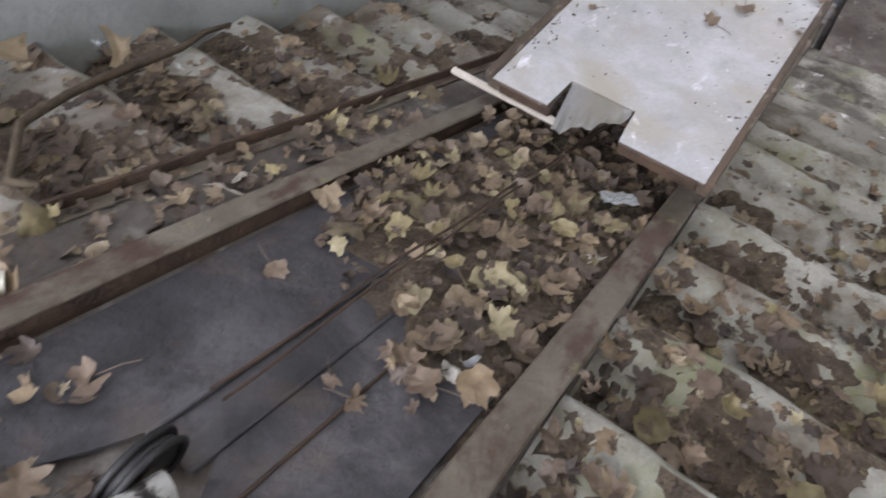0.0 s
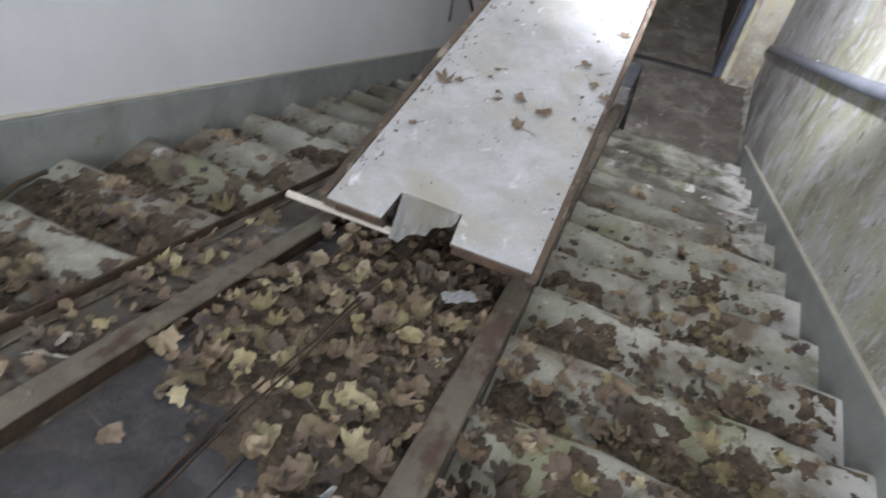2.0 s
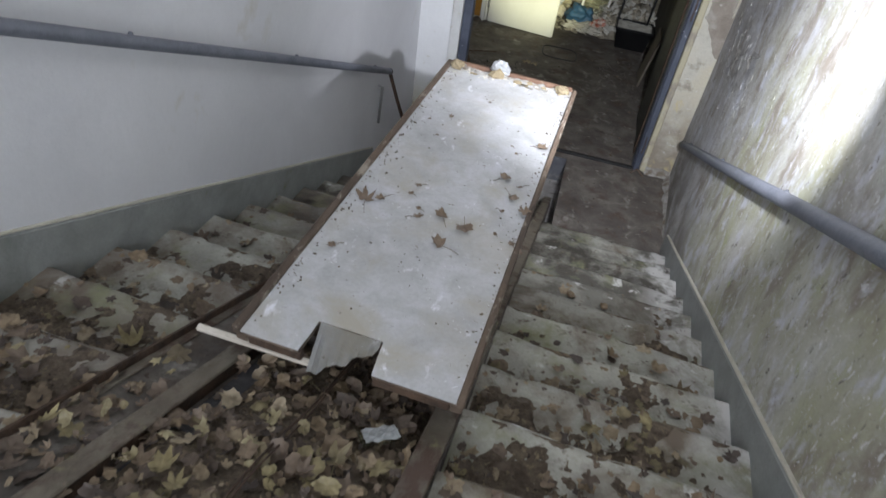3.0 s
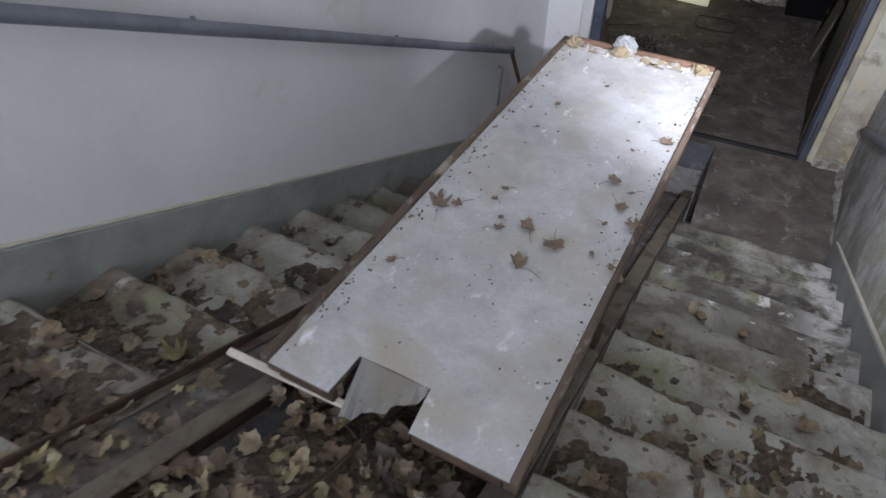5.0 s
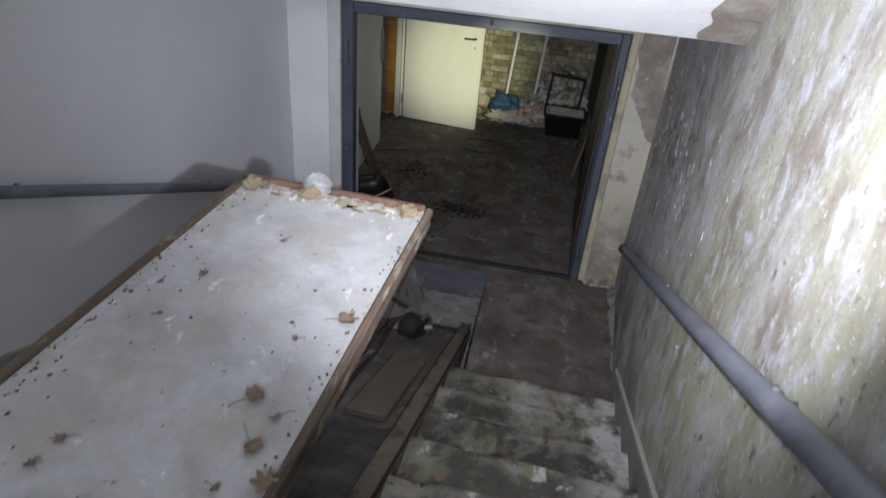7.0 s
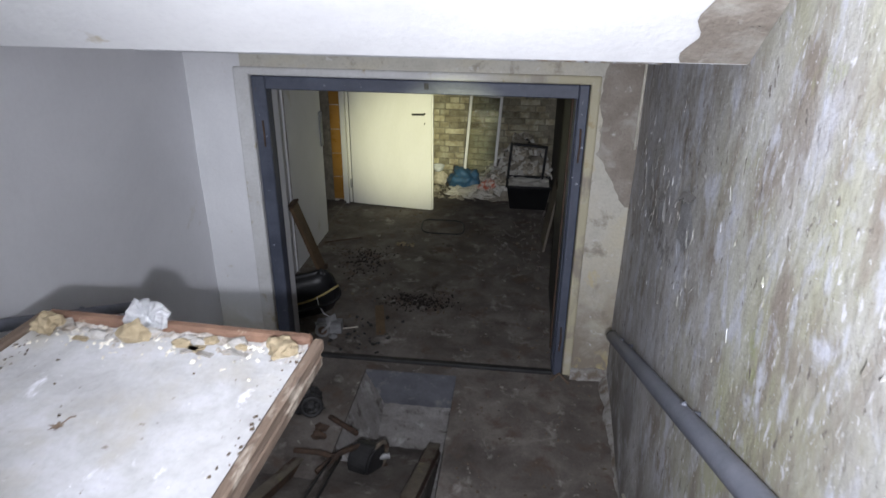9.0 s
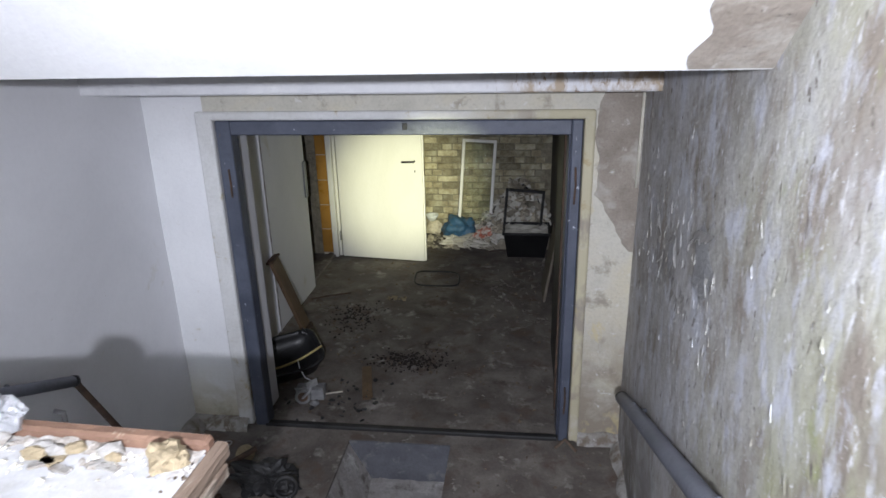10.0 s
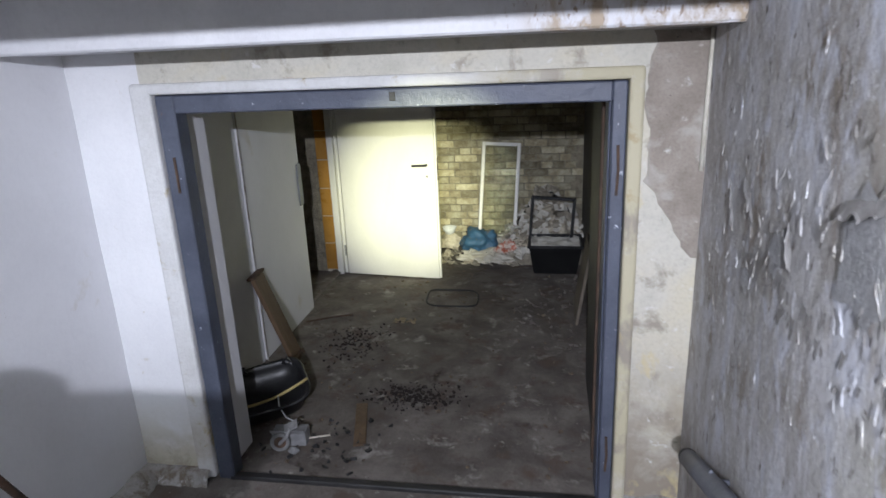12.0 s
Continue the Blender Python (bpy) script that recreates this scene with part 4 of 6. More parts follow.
u, v = on_skew(-0.868, 4.16)
bm = lump(B(), (u, v - 0.008, DZ + 0.040), (0.042, 0.032, 0.044), 3.0, 3, 0.9)
solo("foil_ball", bm, M_FOIL, "crumpled silver foil ball on the end board", "foil ball", SKEW)
bm = lump(B(), (u - 0.005, v - 0.05, DZ + 0.018), (0.038, 0.022, 0.03), 5.0, 2, 0.4)
solo("stone", bm, M_TAN, "tan crumbling lump below the foil ball", "stone", SKEW)
for i in range(16):
    uu = DU0 + 0.06 + 0.60 * rng.random()
    s = 0.008 + 0.014 * rng.random()
    bm = lump(B(), (uu, DV1 - 0.045 - 0.03 * rng.random(), DZ + s * 0.5), (s * 1.6, s, s * 0.8), i * 2.1, 1, 0.5)
    solo("plaster_crumb", bm, M_KERB if i % 3 else M_TAN, "pale plaster crumb lying against the end board", "plaster crumb", SKEW, "crumbs on the deck")
for uu, lab in ((DU0 + 0.06, "tan crumbling block in the deck corner"), (DU1 - 0.06, "tan splintered block in the deck corner")):
    bm = lump(B(), (uu, DV1 - 0.065, DZ + 0.016), (0.034, 0.03, 0.026), uu * 7, 3, 0.6)
    solo("wood_block", bm, M_TAN, lab, "wood block", SKEW)
for i in range(9):
    uu = DU0 + 0.10 + 0.52 * rng.random()
    a = rng.uniform(-0.5, 0.5)
    bm = box(B(), -0.02, 0.02, -0.008, 0.008, 0.0, 0.004, 0.001, Matrix.Translation((uu, DV1 - 0.05 - 0.05 * rng.random(), DZ)) @ Matrix.Rotation(a, 4, "Z"))
    solo("wood_chip", bm, M_TAN if i % 2 else M_KERB, "small pale wood chip lying by the end board", "wood chip", SKEW, "chips on the deck")
solo("stick", box(B(), -0.185, 0.185, -0.011, 0.011, -0.008, 0.008, 0.003, Matrix.Translation((-1.009, 1.950, 1.675)) @ Euler((0.2, 0.082, 0.075)).to_matrix().to_4x4()), M_STICK, "pale peeled stick lying across the rail", "stick", SKEW)

# crust of fallen plaster along the end board
def crust(a, b):
    uu, vv = DU0 + 0.022 + (DU1 - DU0 - 0.036) * a, DV1 - 0.0295 - 0.085 * b
    p = Vector((uu, vv, 1.0))
    n = 0.7 * noise.noise(p * 14) + 0.6 * noise.noise(p * 40) + 0.3 * noise.noise(p * 95)
    return Vector((uu, vv, DZ + max(-0.003, 0.011 * (n + 0.45 - 1.15 * b))))


solo("plaster_crust", grid(B(), crust, 110, 14), M_CRUST, "pale crust of fallen plaster along the end board", "plaster dust", SKEW, kind="stuff")

# leaves
HALF = [(-66, 0.40), (-46, 0.45), (-26, 0.67), (-14, 0.70), (0, 0.50), (12, 0.46), (24, 0.66), (33, 0.78), (41, 0.96), (50, 0.74), (60, 0.52), (68, 0.49), (76, 0.70), (83, 0.82)]
LOBES = [(-90, 0.14)] + HALF + [(90, 1.05)] + [(180 - a, r) for a, r in HALF[::-1]]


def leaf(verts, faces, p, size, tilt_x, tilt_y, turn, curl, g, rest=0.0):
    """A lobed leaf blade in two rings, folded along its midrib and curled at the rim; some are torn or blunt."""
    m = Matrix.Translation(p) @ Euler((tilt_x, tilt_y, turn)).to_matrix().to_4x4()
    a = len(verts)
    wx, wy = 0.75 + 0.45 * g.random(), 0.75 + 0.45 * g.random()
    blunt, fold, seed = g.random() * 0.9, 0.45 * curl * (g.random() - 0.3), g.uniform(0, 99)
    tear, torn = g.uniform(0, 360), g.random() < 0.45
    verts.append(tuple(m @ Vector((0, 0, 0))))
    outer, inner = [], []
    for ang, r in LOBES:
        r = r + (0.62 - r) * blunt
        if torn and abs((ang - tear + 180) % 360 - 180) < 55:
            r *= 0.55
        r *= size * (0.88 + 0.24 * g.random()) * 0.5
        t = radians(ang)
        for f, store in ((0.52, inner), (1.0, outer)):
            x, y = r * f * math.cos(t) * wx, r * f * math.sin(t) * wy
            q = (x * x + y * y) / max(size, 0.01)
            wave = 0.10 * size * f * noise.noise(Vector((math.cos(t) * 1.5, math.sin(t) * 1.5, seed + f)))
            store.append(tuple(m @ Vector((x, y, curl * q * 1.8 + fold * abs(x) + wave))))
    verts += inner + outer
    n = len(LOBES)
    for i in range(n):
        j = (i + 1) % n
        faces.append((a, a + 1 + i, a + 1 + j))
        faces.append((a + 1 + i, a + 1 + n + i, a + 1 + n + j, a + 1 + j))


def leaf_heap(name, spots, material, label, seed, m=SKEW):
    g = random.Random(seed)
    verts, faces = [], []
    for p, size, slope in spots:
        leaf(verts, faces, Vector(p), size, slope + g.gauss(0, 0.17), g.gauss(0, 0.17), g.uniform(0, 6.28), g.gauss(0.08, 0.48), g)
    me = bpy.data.meshes.new(name)
    me.from_pydata(verts, [], faces)
    me.materials.append(material)
    me.shade_smooth()
    ob = new(name, me)
    ob.matrix_world = m
    return tagged(ob, label, "dead leaves", kind="stuff")


def tread_spots(u0, u1, per_step, g, side):
    """Leaves gathered in clumps at the back of each tread; the front edge stays mostly clear."""
    out = []
    for k, n in enumerate(per_step):
        z, vf = RISE * (k + 1), V0 - RUN * k
        left = n
        while left > 0:
            t = g.random() ** 1.2
            uu = u0 + (u1 - u0) * (t if side > 0 else 1 - t)
            clump = 0.5 + 0.9 * noise.noise(Vector((uu * 4.5, k * 2.3, side)))
            if g.random() > clump + 0.25:
                continue
            d = min(1.0, abs(g.gauss(0, 0.38 + 0.25 * max(0.0, clump))))
            vv = vf - 0.325 + 0.29 * d
            h = 0.003 + 0.018 * (1 - d) ** 2 * g.random()
            out.append(((uu, vv, z + h), 0.025 + 0.10 * g.random() ** 1.6, 0.0))
            left -= 1
    return out


g = random.Random(11)
EAST = [1, 2, 4, 8, 16, 26, 40, 70, 110, 140, 165, 190, 200, 170, 120, 80, 50, 30]
WEST = [0, 1, 2, 3, 8, 14, 24, 40, 60, 90, 140, 210, 240, 180, 80, 30, 30, 30]
leaf_heap("leaf_litter", tread_spots(-0.33, 0.60, EAST, g, 1), M_LEAF, "brown dead maple leaves lying on concrete steps", 1)
leaf_heap("leaf_litter", tread_spots(-0.33, 0.45, [n // 9 for n in EAST], g, 1), M_LEAFY, "yellowed maple leaves lying on concrete steps", 2)
leaf_heap("leaf_litter", tread_spots(-1.98, -1.33, WEST, g, -1), M_LEAF, "brown dead leaves lying on steps beside white wall", 3)
leaf_heap("leaf_litter", tread_spots(-1.95, -1.33, [n // 18 for n in WEST], g, -1), M_LEAFY, "yellowed leaves lying on steps beside white wall", 4)


def heap_spots(n, g, u0, u1, v0, v1, lo, hi, big, shape=None):
    out = []
    while len(out) < n:
        uu, vv = g.uniform(u0, u1), g.uniform(v0, v1)
        if shape and g.random() > shape(uu, vv):
            continue
        out.append(((uu, vv, P(vv) + g.uniform(lo, hi)), 0.028 + 1.35 * big * g.random() ** 1.5, -math.atan(SLOPE)))
    return out


def drift(uu, vv):
    """Where leaves have gathered between the rails."""
    edge = 0.86 + 0.52 * max(0.0, -0.543 - uu) + 0.05 * math.sin(uu * 23)
    return max(0.0, min(1.0, (vv - edge) / 0.28)) * (0.4 if uu < -0.98 and vv > 1.6 else 1.0)


leaf_heap("leaf_litter", heap_spots(860, g, -1.07, -0.44, 0.82, 2.35, -0.010, 0.030, 0.062, drift), M_LEAF, "brown leaves heaped between the lift rails", 5)
leaf_heap("leaf_litter", heap_spots(75, g, -1.05, -0.45, 0.9, 1.8, 0.010, 0.040, 0.078, drift), M_LEAFY, "yellow and tan leaves heaped between the lift rails", 6)
leaf_heap("leaf_litter", heap_spots(180, g, -1.295, -1.135, 0.30, 1.75, -0.006, 0.026, 0.060), M_LEAF, "brown leaves filling the trough beside the rail", 7)
leaf_heap("leaf_litter", heap_spots(14, g, -1.29, -1.16, 0.7, 1.9, 0.02, 0.045, 0.06), M_LEAFY, "tan leaves lying in the trough beside the rail", 8)
leaf_heap("leaf_litter", heap_spots(150, g, -1.06, -0.45, -0.2, 0.62, -0.028, 0.0, 0.07), M_LEAF, "dark brown leaves in the open track bed", 9)
leaf_heap("leaf_litter", heap_spots(26, g, -0.425, -0.30, 0.8, 2.6, 0.02, 0.03, 0.03), M_LEAF, "leaf scraps beside the rail", 10)


def single_leaf(p, size, turn, material, label, seed, slope=0.0, m=FLAT, curl=0.35):
    g = random.Random(seed)
    verts, faces = [], []
    leaf(verts, faces, Vector((0, 0, 0.004)), size, slope, 0, turn, curl, g)
    me = bpy.data.meshes.new("leaf")
    me.from_pydata(verts, [], faces)
    me.materials.append(material)
    me.shade_smooth()
    ob = new("leaf", me)
    ob.matrix_world = m @ Matrix.Translation(p)
    tagged(ob, label, "leaf", "single leaves")
    BASE[ob.name] = Vector((0, 0, 0))
    s = bmesh.new()
    d = Vector((math.cos(turn - 1.57), math.sin(turn - 1.57), 0))
    tube(s, [d * 0.12 * size + Vector((0, 0, 0.005)), d * 0.55 * size + Vector((0, 0, 0.010)), d * 0.80 * size + Vector((0.02 * size, 0, 0.006))], 0.0011, 5)
    part("stalk", s, material, ob)
    return ob


DECKLEAVES = [(-1.125, 2.755, 0.115, 0.3), (-1.07, 2.79, 0.07, 2.3), (-0.971, 2.868, 0.04, 1.0), (-0.958, 2.936, 0.045, 2.0), (-0.817, 2.784, 0.10, 0.4), (-0.905, 2.731, 0.06, 5.2),
              (-0.717, 2.737, 0.095, 3.4), (-0.786, 2.608, 0.11, 1.2), (-0.639, 3.151, 0.085, 5.6), (-0.565, 3.105, 0.05, 2.2), (-0.585, 3.015, 0.085, 3.8), (-0.514, 2.933, 0.085, 0.9),
              (-0.605, 2.903, 0.035, 4.4), (-0.528, 3.471, 0.075, 5.0), (-0.628, 3.361, 0.032, 1.9), (-0.986, 3.556, 0.045, 0.2), (-1.079, 3.49, 0.03, 3.0), (-0.844, 3.802, 0.04, 2.6),
              (-0.916, 2.783, 0.04, 1.1), (-0.60, 2.75, 0.03, 0.5), (-0.53, 2.72, 0.045, 2.9), (-0.50, 2.68, 0.06, 4.0), (-1.0, 3.36, 0.028, 5.5), (-0.66, 3.42, 0.025, 0.8), (-1.13, 2.45, 0.05, 2.2)]
for i, (x, y, s, tn) in enumerate(DECKLEAVES):
    single_leaf((x, y, DZ + 0.001), s, tn, M_LEAFD if i % 3 else M_LEAF, "dry brown leaf lying on the white deck", 40 + i)
BEDLEAVES = [(-0.931, 0.621, 0.10, 2.6, M_LEAF), (-0.596, 1.044, 0.125, 0.5, M_LEAF), (-0.547, 0.96, 0.115, 1.8, M_LEAF), (-0.68, 0.865, 0.05, 4.0, M_LEAF), (-0.62, 0.86, 0.075, 5.0, M_LEAFD),
             (-0.878, 1.41, 0.09, 0.2, M_LEAFY), (-0.579, 1.568, 0.095, 3.3, M_LEAFY), (-0.69, 1.243, 0.095, 1.0, M_LEAFY), (-0.78, 1.30, 0.07, 5.2, M_LEAFY), (-0.94, 1.30, 0.08, 2.2, M_LEAFY),
             (-0.933, 0.976, 0.095, 4.4, M_LEAF), (-0.83, 1.947, 0.07, 1.2, M_LEAFY)]
for i, (x, y, s, tn, mm) in enumerate(BEDLEAVES):
    u, v = x, y
    single_leaf((u, v, P(v) + (0.034 if v > 1.15 else 0.016 if v > 0.95 and u > -0.9 else -0.008)), s, tn, mm, "large dry maple leaf lying between the lift rails", 80 + i, -math.atan(SLOPE), SKEW)
for i, (x, y, s, k) in enumerate(((-0.06, 1.22, 0.13, 11), (0.05, 1.02, 0.10, 12), (-0.28, 1.36, 0.09, 11), (-0.34, 1.16, 0.09, 12), (0.02, 1.66, 0.08, 10), (-0.2, 0.95, 0.10, 12))):
    u, v = on_skew(x, y)
    single_leaf((u, v, RISE * (k + 1) + 0.025), s, i * 1.3, M_LEAFY if i % 2 == 0 else M_LEAFD, "curled tan maple leaf lying on a concrete step", 120 + i, 0.1, SKEW, 0.9)


# soil and mould on the treads
def mould(name, u0, u1, ks, seed, label, extra=0.0):
    bm = B()
    for k in ks:
        z, vf = RISE * (k + 1), V0 - RUN * k
        amount = (0.50 if k >= 9 else 0.36 if k >= 7 else 0.10) + extra
        def f(a, b):
            uu, vv = u0 + (u1 - u0) * a, vf - 0.335 + 0.32 * b
            p = Vector((uu, vv, seed + k))
            n = 0.9 * noise.noise(p * 5) + 0.6 * noise.noise(p * 16) + 0.35 * noise.noise(p * 45)
            h = (0.018 * (1 - b) ** 1.5 + 0.008) * (n + amount - 0.9 * b)
            return Vector((uu, vv, z + max(-0.006, min(h, 0.030))))
        grid(bm, f, int((u1 - u0) / 0.014), 22)
    return solo(name, bm, M_DIRT, label, "leaf mould", SKEW, kind="stuff", smooth=True)


mould("leaf_mould", -0.345, 0.63, range(4, 17), 1.0, "dark leaf mould lying on concrete steps")
mould("leaf_mould", -1.98, -1.32, range(4, 17), 9.0, "dark leaf mould lying on steps by the wall")
bm = B()
def bedsoil(a, b):
    uu, vv = -1.055 + 0.62 * a, 0.88 + 1.55 * b
    n = noise.noise(Vector((uu * 6, vv * 6, 3))) * 0.012 + noise.noise(Vector((uu * 20, vv * 20, 8))) * 0.006
    return Vector((uu, vv, P(vv) - 0.022 + 0.030 * drift(uu, vv) * (0.7 if a not in (0, 1) else 0) + n * drift(uu, vv)))
grid(bm, bedsoil, 26, 60)
solo("leaf_mould", bm, M_DIRT, "dark leaf mould between the lift rails", "leaf mould", SKEW, kind="stuff", smooth=True)

# branch, card, caps and scraps near the head of the stairs
zz = [(-1.885, 1.70), (-1.84, 1.58), (-1.795, 1.46), (-1.735, 1.21), (-1.66, 1.08), (-1.58, 0.94), (-1.50, 0.88), (-1.42, 0.83), (-1.36, 0.86)]
solo("branch", tube(B(), [(u, v - 0.05, P(v - 0.05) + 0.022 + 0.012 * math.sin(i * 1.7)) for i, (u, v) in enumerate(zz)], 0.014, 8, True, [0.007, 0.009, 0.011, 0.012, 0.011, 0.010, 0.010, 0.009, 0.008]), M_BRANCH,
     "bent brown vine branch lying across the steps", "branch", SKEW, smooth=True)
cap = thing("bottle_cap", (-1.17, 0.63, P(0.63) - 0.01), "white plastic pipe cap with dark inside", "cap", "", SKEW)
cm = Matrix.Translation((-1.17, 0.63, P(0.63) + 0.02)) @ Euler((radians(70), 0, radians(-35))).to_matrix().to_4x4()
bm = B()
bmesh.ops.create_cone(bm, cap_ends=True, segments=20, radius1=0.022, radius2=0.020, depth=0.04)
bmesh.ops.transform(bm, matrix=cm, verts=bm.verts)
part("cap", bm, M_RAG, cap, smooth=False)
# the cap is solid; a dark disc draws the shade in its hollow
bm = B()
bmesh.ops.create_cone(bm, cap_ends=True, segments=16, radius1=0.016, radius2=0.016, depth=0.0425)
bmesh.ops.transform(bm, matrix=cm, verts=bm.verts)
part("inside", bm, M_DIRT, cap, "dark disc drawn for the hollow inside")
for i, (u, v, a, b, rz, mm, lab) in enumerate(((-1.88, 1.03, 0.10, 0.16, 20, M_CARD, "torn tan cardboard piece on leaves"), (-1.80, 1.25, 0.14, 0.08, -30, M_CARD, "torn tan cardboard piece on leaves"),
                                               (-1.84, 1.22, 0.035, 0.03, 10, M_FOAM, "white crumpled scrap on leaves"), (-0.515, 1.045, 0.035, 0.022, 40, M_FOAM, "small white scrap beside the rail"),
                                               (-0.53, 1.0, 0.045, 0.03, -20, M_PAPER, "pale paper scrap beside the rail"), (-1.18, 1.12, 0.05, 0.02, 60, M_STICK, "pale wood chip in the trough"),
                                               (-1.17, 1.06, 0.085, 0.008, 25, M_STICK, "pale wood sliver in the trough"), (-0.475, 1.52, 0.05, 0.03, 60, M_PAPER, "torn pale scrap beside the rail"))):
    mm4 = Matrix.Translation((u, v, P(v) + (0.05 if u < -1.3 else 0.03))) @ Euler((-math.atan(SLOPE) * 0.7, 0.1, radians(rz))).to_matrix().to_4x4()
    bm = B()
    g2 = random.Random(i)
    grid(bm, lambda s, t: mm4 @ Vector(((s - 0.5) * a * (0.8 + 0.4 * math.sin(t * 5 + i)), (t - 0.5) * b * (0.85 + 0.3 * math.cos(s * 4 + i)), 0.006 * math.sin(s * 6 + i) + 0.004 * math.cos(t * 7))), 5, 5)
    bmesh.ops.solidify(bm, geom=bm.faces[:], thickness=0.002)
    solo("scrap", bm, mm, lab, "scrap", SKEW, "scraps on the track")
# clear plastic pack near the carriage
pk = Matrix.Translation((-0.535, 1.80, P(1.80) + 0.05)) @ Euler((-math.atan(SLOPE), 0.08, radians(35))).to_matrix().to_4x4()
ob = thing("plastic_pack", (-0.535, 1.79, P(1.79)), "flat clear plastic pack with shiny foil", "packaging", "", SKEW)
bm = grid(B(), lambda s, t: pk @ Vector(((s - 0.5) * 0.115, (t - 0.5) * 0.085, 0.003 * math.sin(9 * s + 3 * t))), 6, 5)
bmesh.ops.solidify(bm, geom=bm.faces[:], thickness=0.002)
part("film", bm, M_GLASS, ob)
bm = grid(B(), lambda s, t: pk @ Vector((0.005 + (s - 0.5) * 0.10, (t - 0.5) * 0.07, 0.006 + 0.004 * math.sin(14 * s + 11 * t))), 6, 5)
bmesh.ops.solidify(bm, geom=bm.faces[:], thickness=0.001)
part("foil", bm, M_FOAM, ob, "crumpled shiny foil")

# ---- foot of the track ----
mo = thing("hoist_motor", (-0.80, 5.66, -0.28), "black hoist motor with drum in the pit", "motor")
bm = B()
bmesh.ops.create_cone(bm, cap_ends=True, segments=28, radius1=0.10, radius2=0.10, depth=0.14)
bmesh.ops.bevel(bm, geom=[e for e in bm.edges if e.is_boundary or len(e.link_faces) == 2 and e.calc_face_angle(0) > 1.0], offset=0.012, segments=2, affect="EDGES")
bmesh.ops.transform(bm, matrix=Matrix.Translation((-0.77, 5.70, -0.05)) @ Euler((radians(90), 0, radians(70))).to_matrix().to_4x4(), verts=bm.verts)
part("drum", bm, M_BLACK, mo, smooth=False)
part("rim", ring(B(), (-0.70, 5.73, -0.05), 0.085, 0.014, Euler((radians(90), 0, radians(70))).to_matrix().to_4x4()), M_RAIL, mo, "grey drum rim", True)
part("hub", tube(B(), [(-0.73, 5.715, -0.05), (-0.64, 5.745, -0.05)], 0.018, 12), M_GALV, mo, "bright hub")
part("foot", box(B(), -0.90, -0.66, 5.60, 5.78, -0.28, -0.13, 0.01), M_RUST, mo)
for i, pts in enumerate((((-0.98, 5.45, 0.06), (-0.80, 5.72, 0.03)), ((-1.16, 5.62, 0.04), (-0.88, 5.58, 0.05)), ((-1.05, 5.95, 0.02), (-0.84, 5.78, 0.06)))):
    solo("iron_bar", tube(B(), [pts[0], ((pts[0][0] + pts[1][0]) / 2, (pts[0][1] + pts[1][1]) / 2, pts[0][2] + 0.02), pts[1]], 0.016, 8), M_RUST, "dark rusty iron bar beside the motor", "iron bar", FLAT, "iron bars")
# scrap machinery on the landing
mc = thing("winch_remains", (-1.28, 6.02, 0), "heap of dark broken winch parts on the landing", "machinery")
part("gear", ring(B(), (-1.17, 5.97, 0.07), 0.058, 0.014, Euler((radians(75), 0, radians(20))).to_matrix().to_4x4()), M_BLACK, mc, "black gear ring", True)
part("casing", lump(B(), (-1.31, 6.05, 0.055), (0.17, 0.11, 0.085), 4.4, 4, 0.8), M_BLACK, mc, "black broken casing")
part("lever", tube(B(), [(-1.72, 5.97, 0.03), (-1.62, 6.06, 0.06), (-1.52, 6.15, 0.09), (-1.43, 6.22, 0.12)], 0.017, 8), M_RUST, mc, "dark bent lever")
part("plate", box(B(), -1.28, -1.10, 5.84, 5.98, 0.0, 0.03, 0.006, Matrix.Rotation(0.05, 4, "Z")), M_RUST, mc, "dark flat plate")
for i in range(7):
    x, y = -1.55 + 0.55 * rng.random(), 5.75 + 0.35 * rng.random()
    solo("iron_scrap", lump(B(), (x, y, 0.02), (0.03 + 0.03 * rng.random(), 0.025, 0.03), i * 3.3, 2, 0.6), M_RUST, "dark rusty scrap lump on the landing", "scrap", FLAT, "iron scrap")
bm = B()
bmesh.ops.create_cone(bm, cap_ends=True, segments=28, radius1=0.055, radius2=0.055, depth=0.012)
bmesh.ops.transform(bm, matrix=Matrix.Translation((-1.53, 6.27, 0.035)) @ Euler((radians(38), radians(10), 0)).to_matrix().to_4x4(), verts=bm.verts)
solo("disc", bm, M_TAN, "tan round disc leaning on scrap", "disc")
bm = B()
bmesh.ops.create_cone(bm, cap_ends=True, segments=28, radius1=0.05, radius2=0.05, depth=0.012)
bmesh.ops.transform(bm, matrix=Matrix.Translation((-1.80, 5.93, 0.02)) @ Euler((radians(15), 0, 0)).to_matrix().to_4x4(), verts=bm.verts)
solo("disc", bm, M_TAN, "tan round disc below the end post", "disc")
for x, y in ((-1.773, 6.395), (-1.70, 6.40), (-1.83, 6.22), (-1.76, 6.20), (-1.70, 6.08)):
    solo("washer", ring(B(), (x, y, 0.004), 0.021, 0.004, FLAT, 20, 6), M_GALV, "loose metal ring on the landing", "washer", FLAT, "loose rings")
bm = tube(B(), [(0.42, 6.50, 0.012), (0.36, 6.58, 0.03), (0.30, 6.52, 0.012)], 0.010, 6)
solo("stick", bm, M_TRIM, "short brown stick beside the door frame", "stick")
bm = tube(B(), [(0.60, 5.36, 0.0), (0.615, 5.34, 0.05), (0.60, 5.33, 0.10), (0.622, 5.31, 0.13)], 0.007, 6)
solo("wire", bm, M_GALV, "short curled wire at the skirting", "wire", smooth=True)

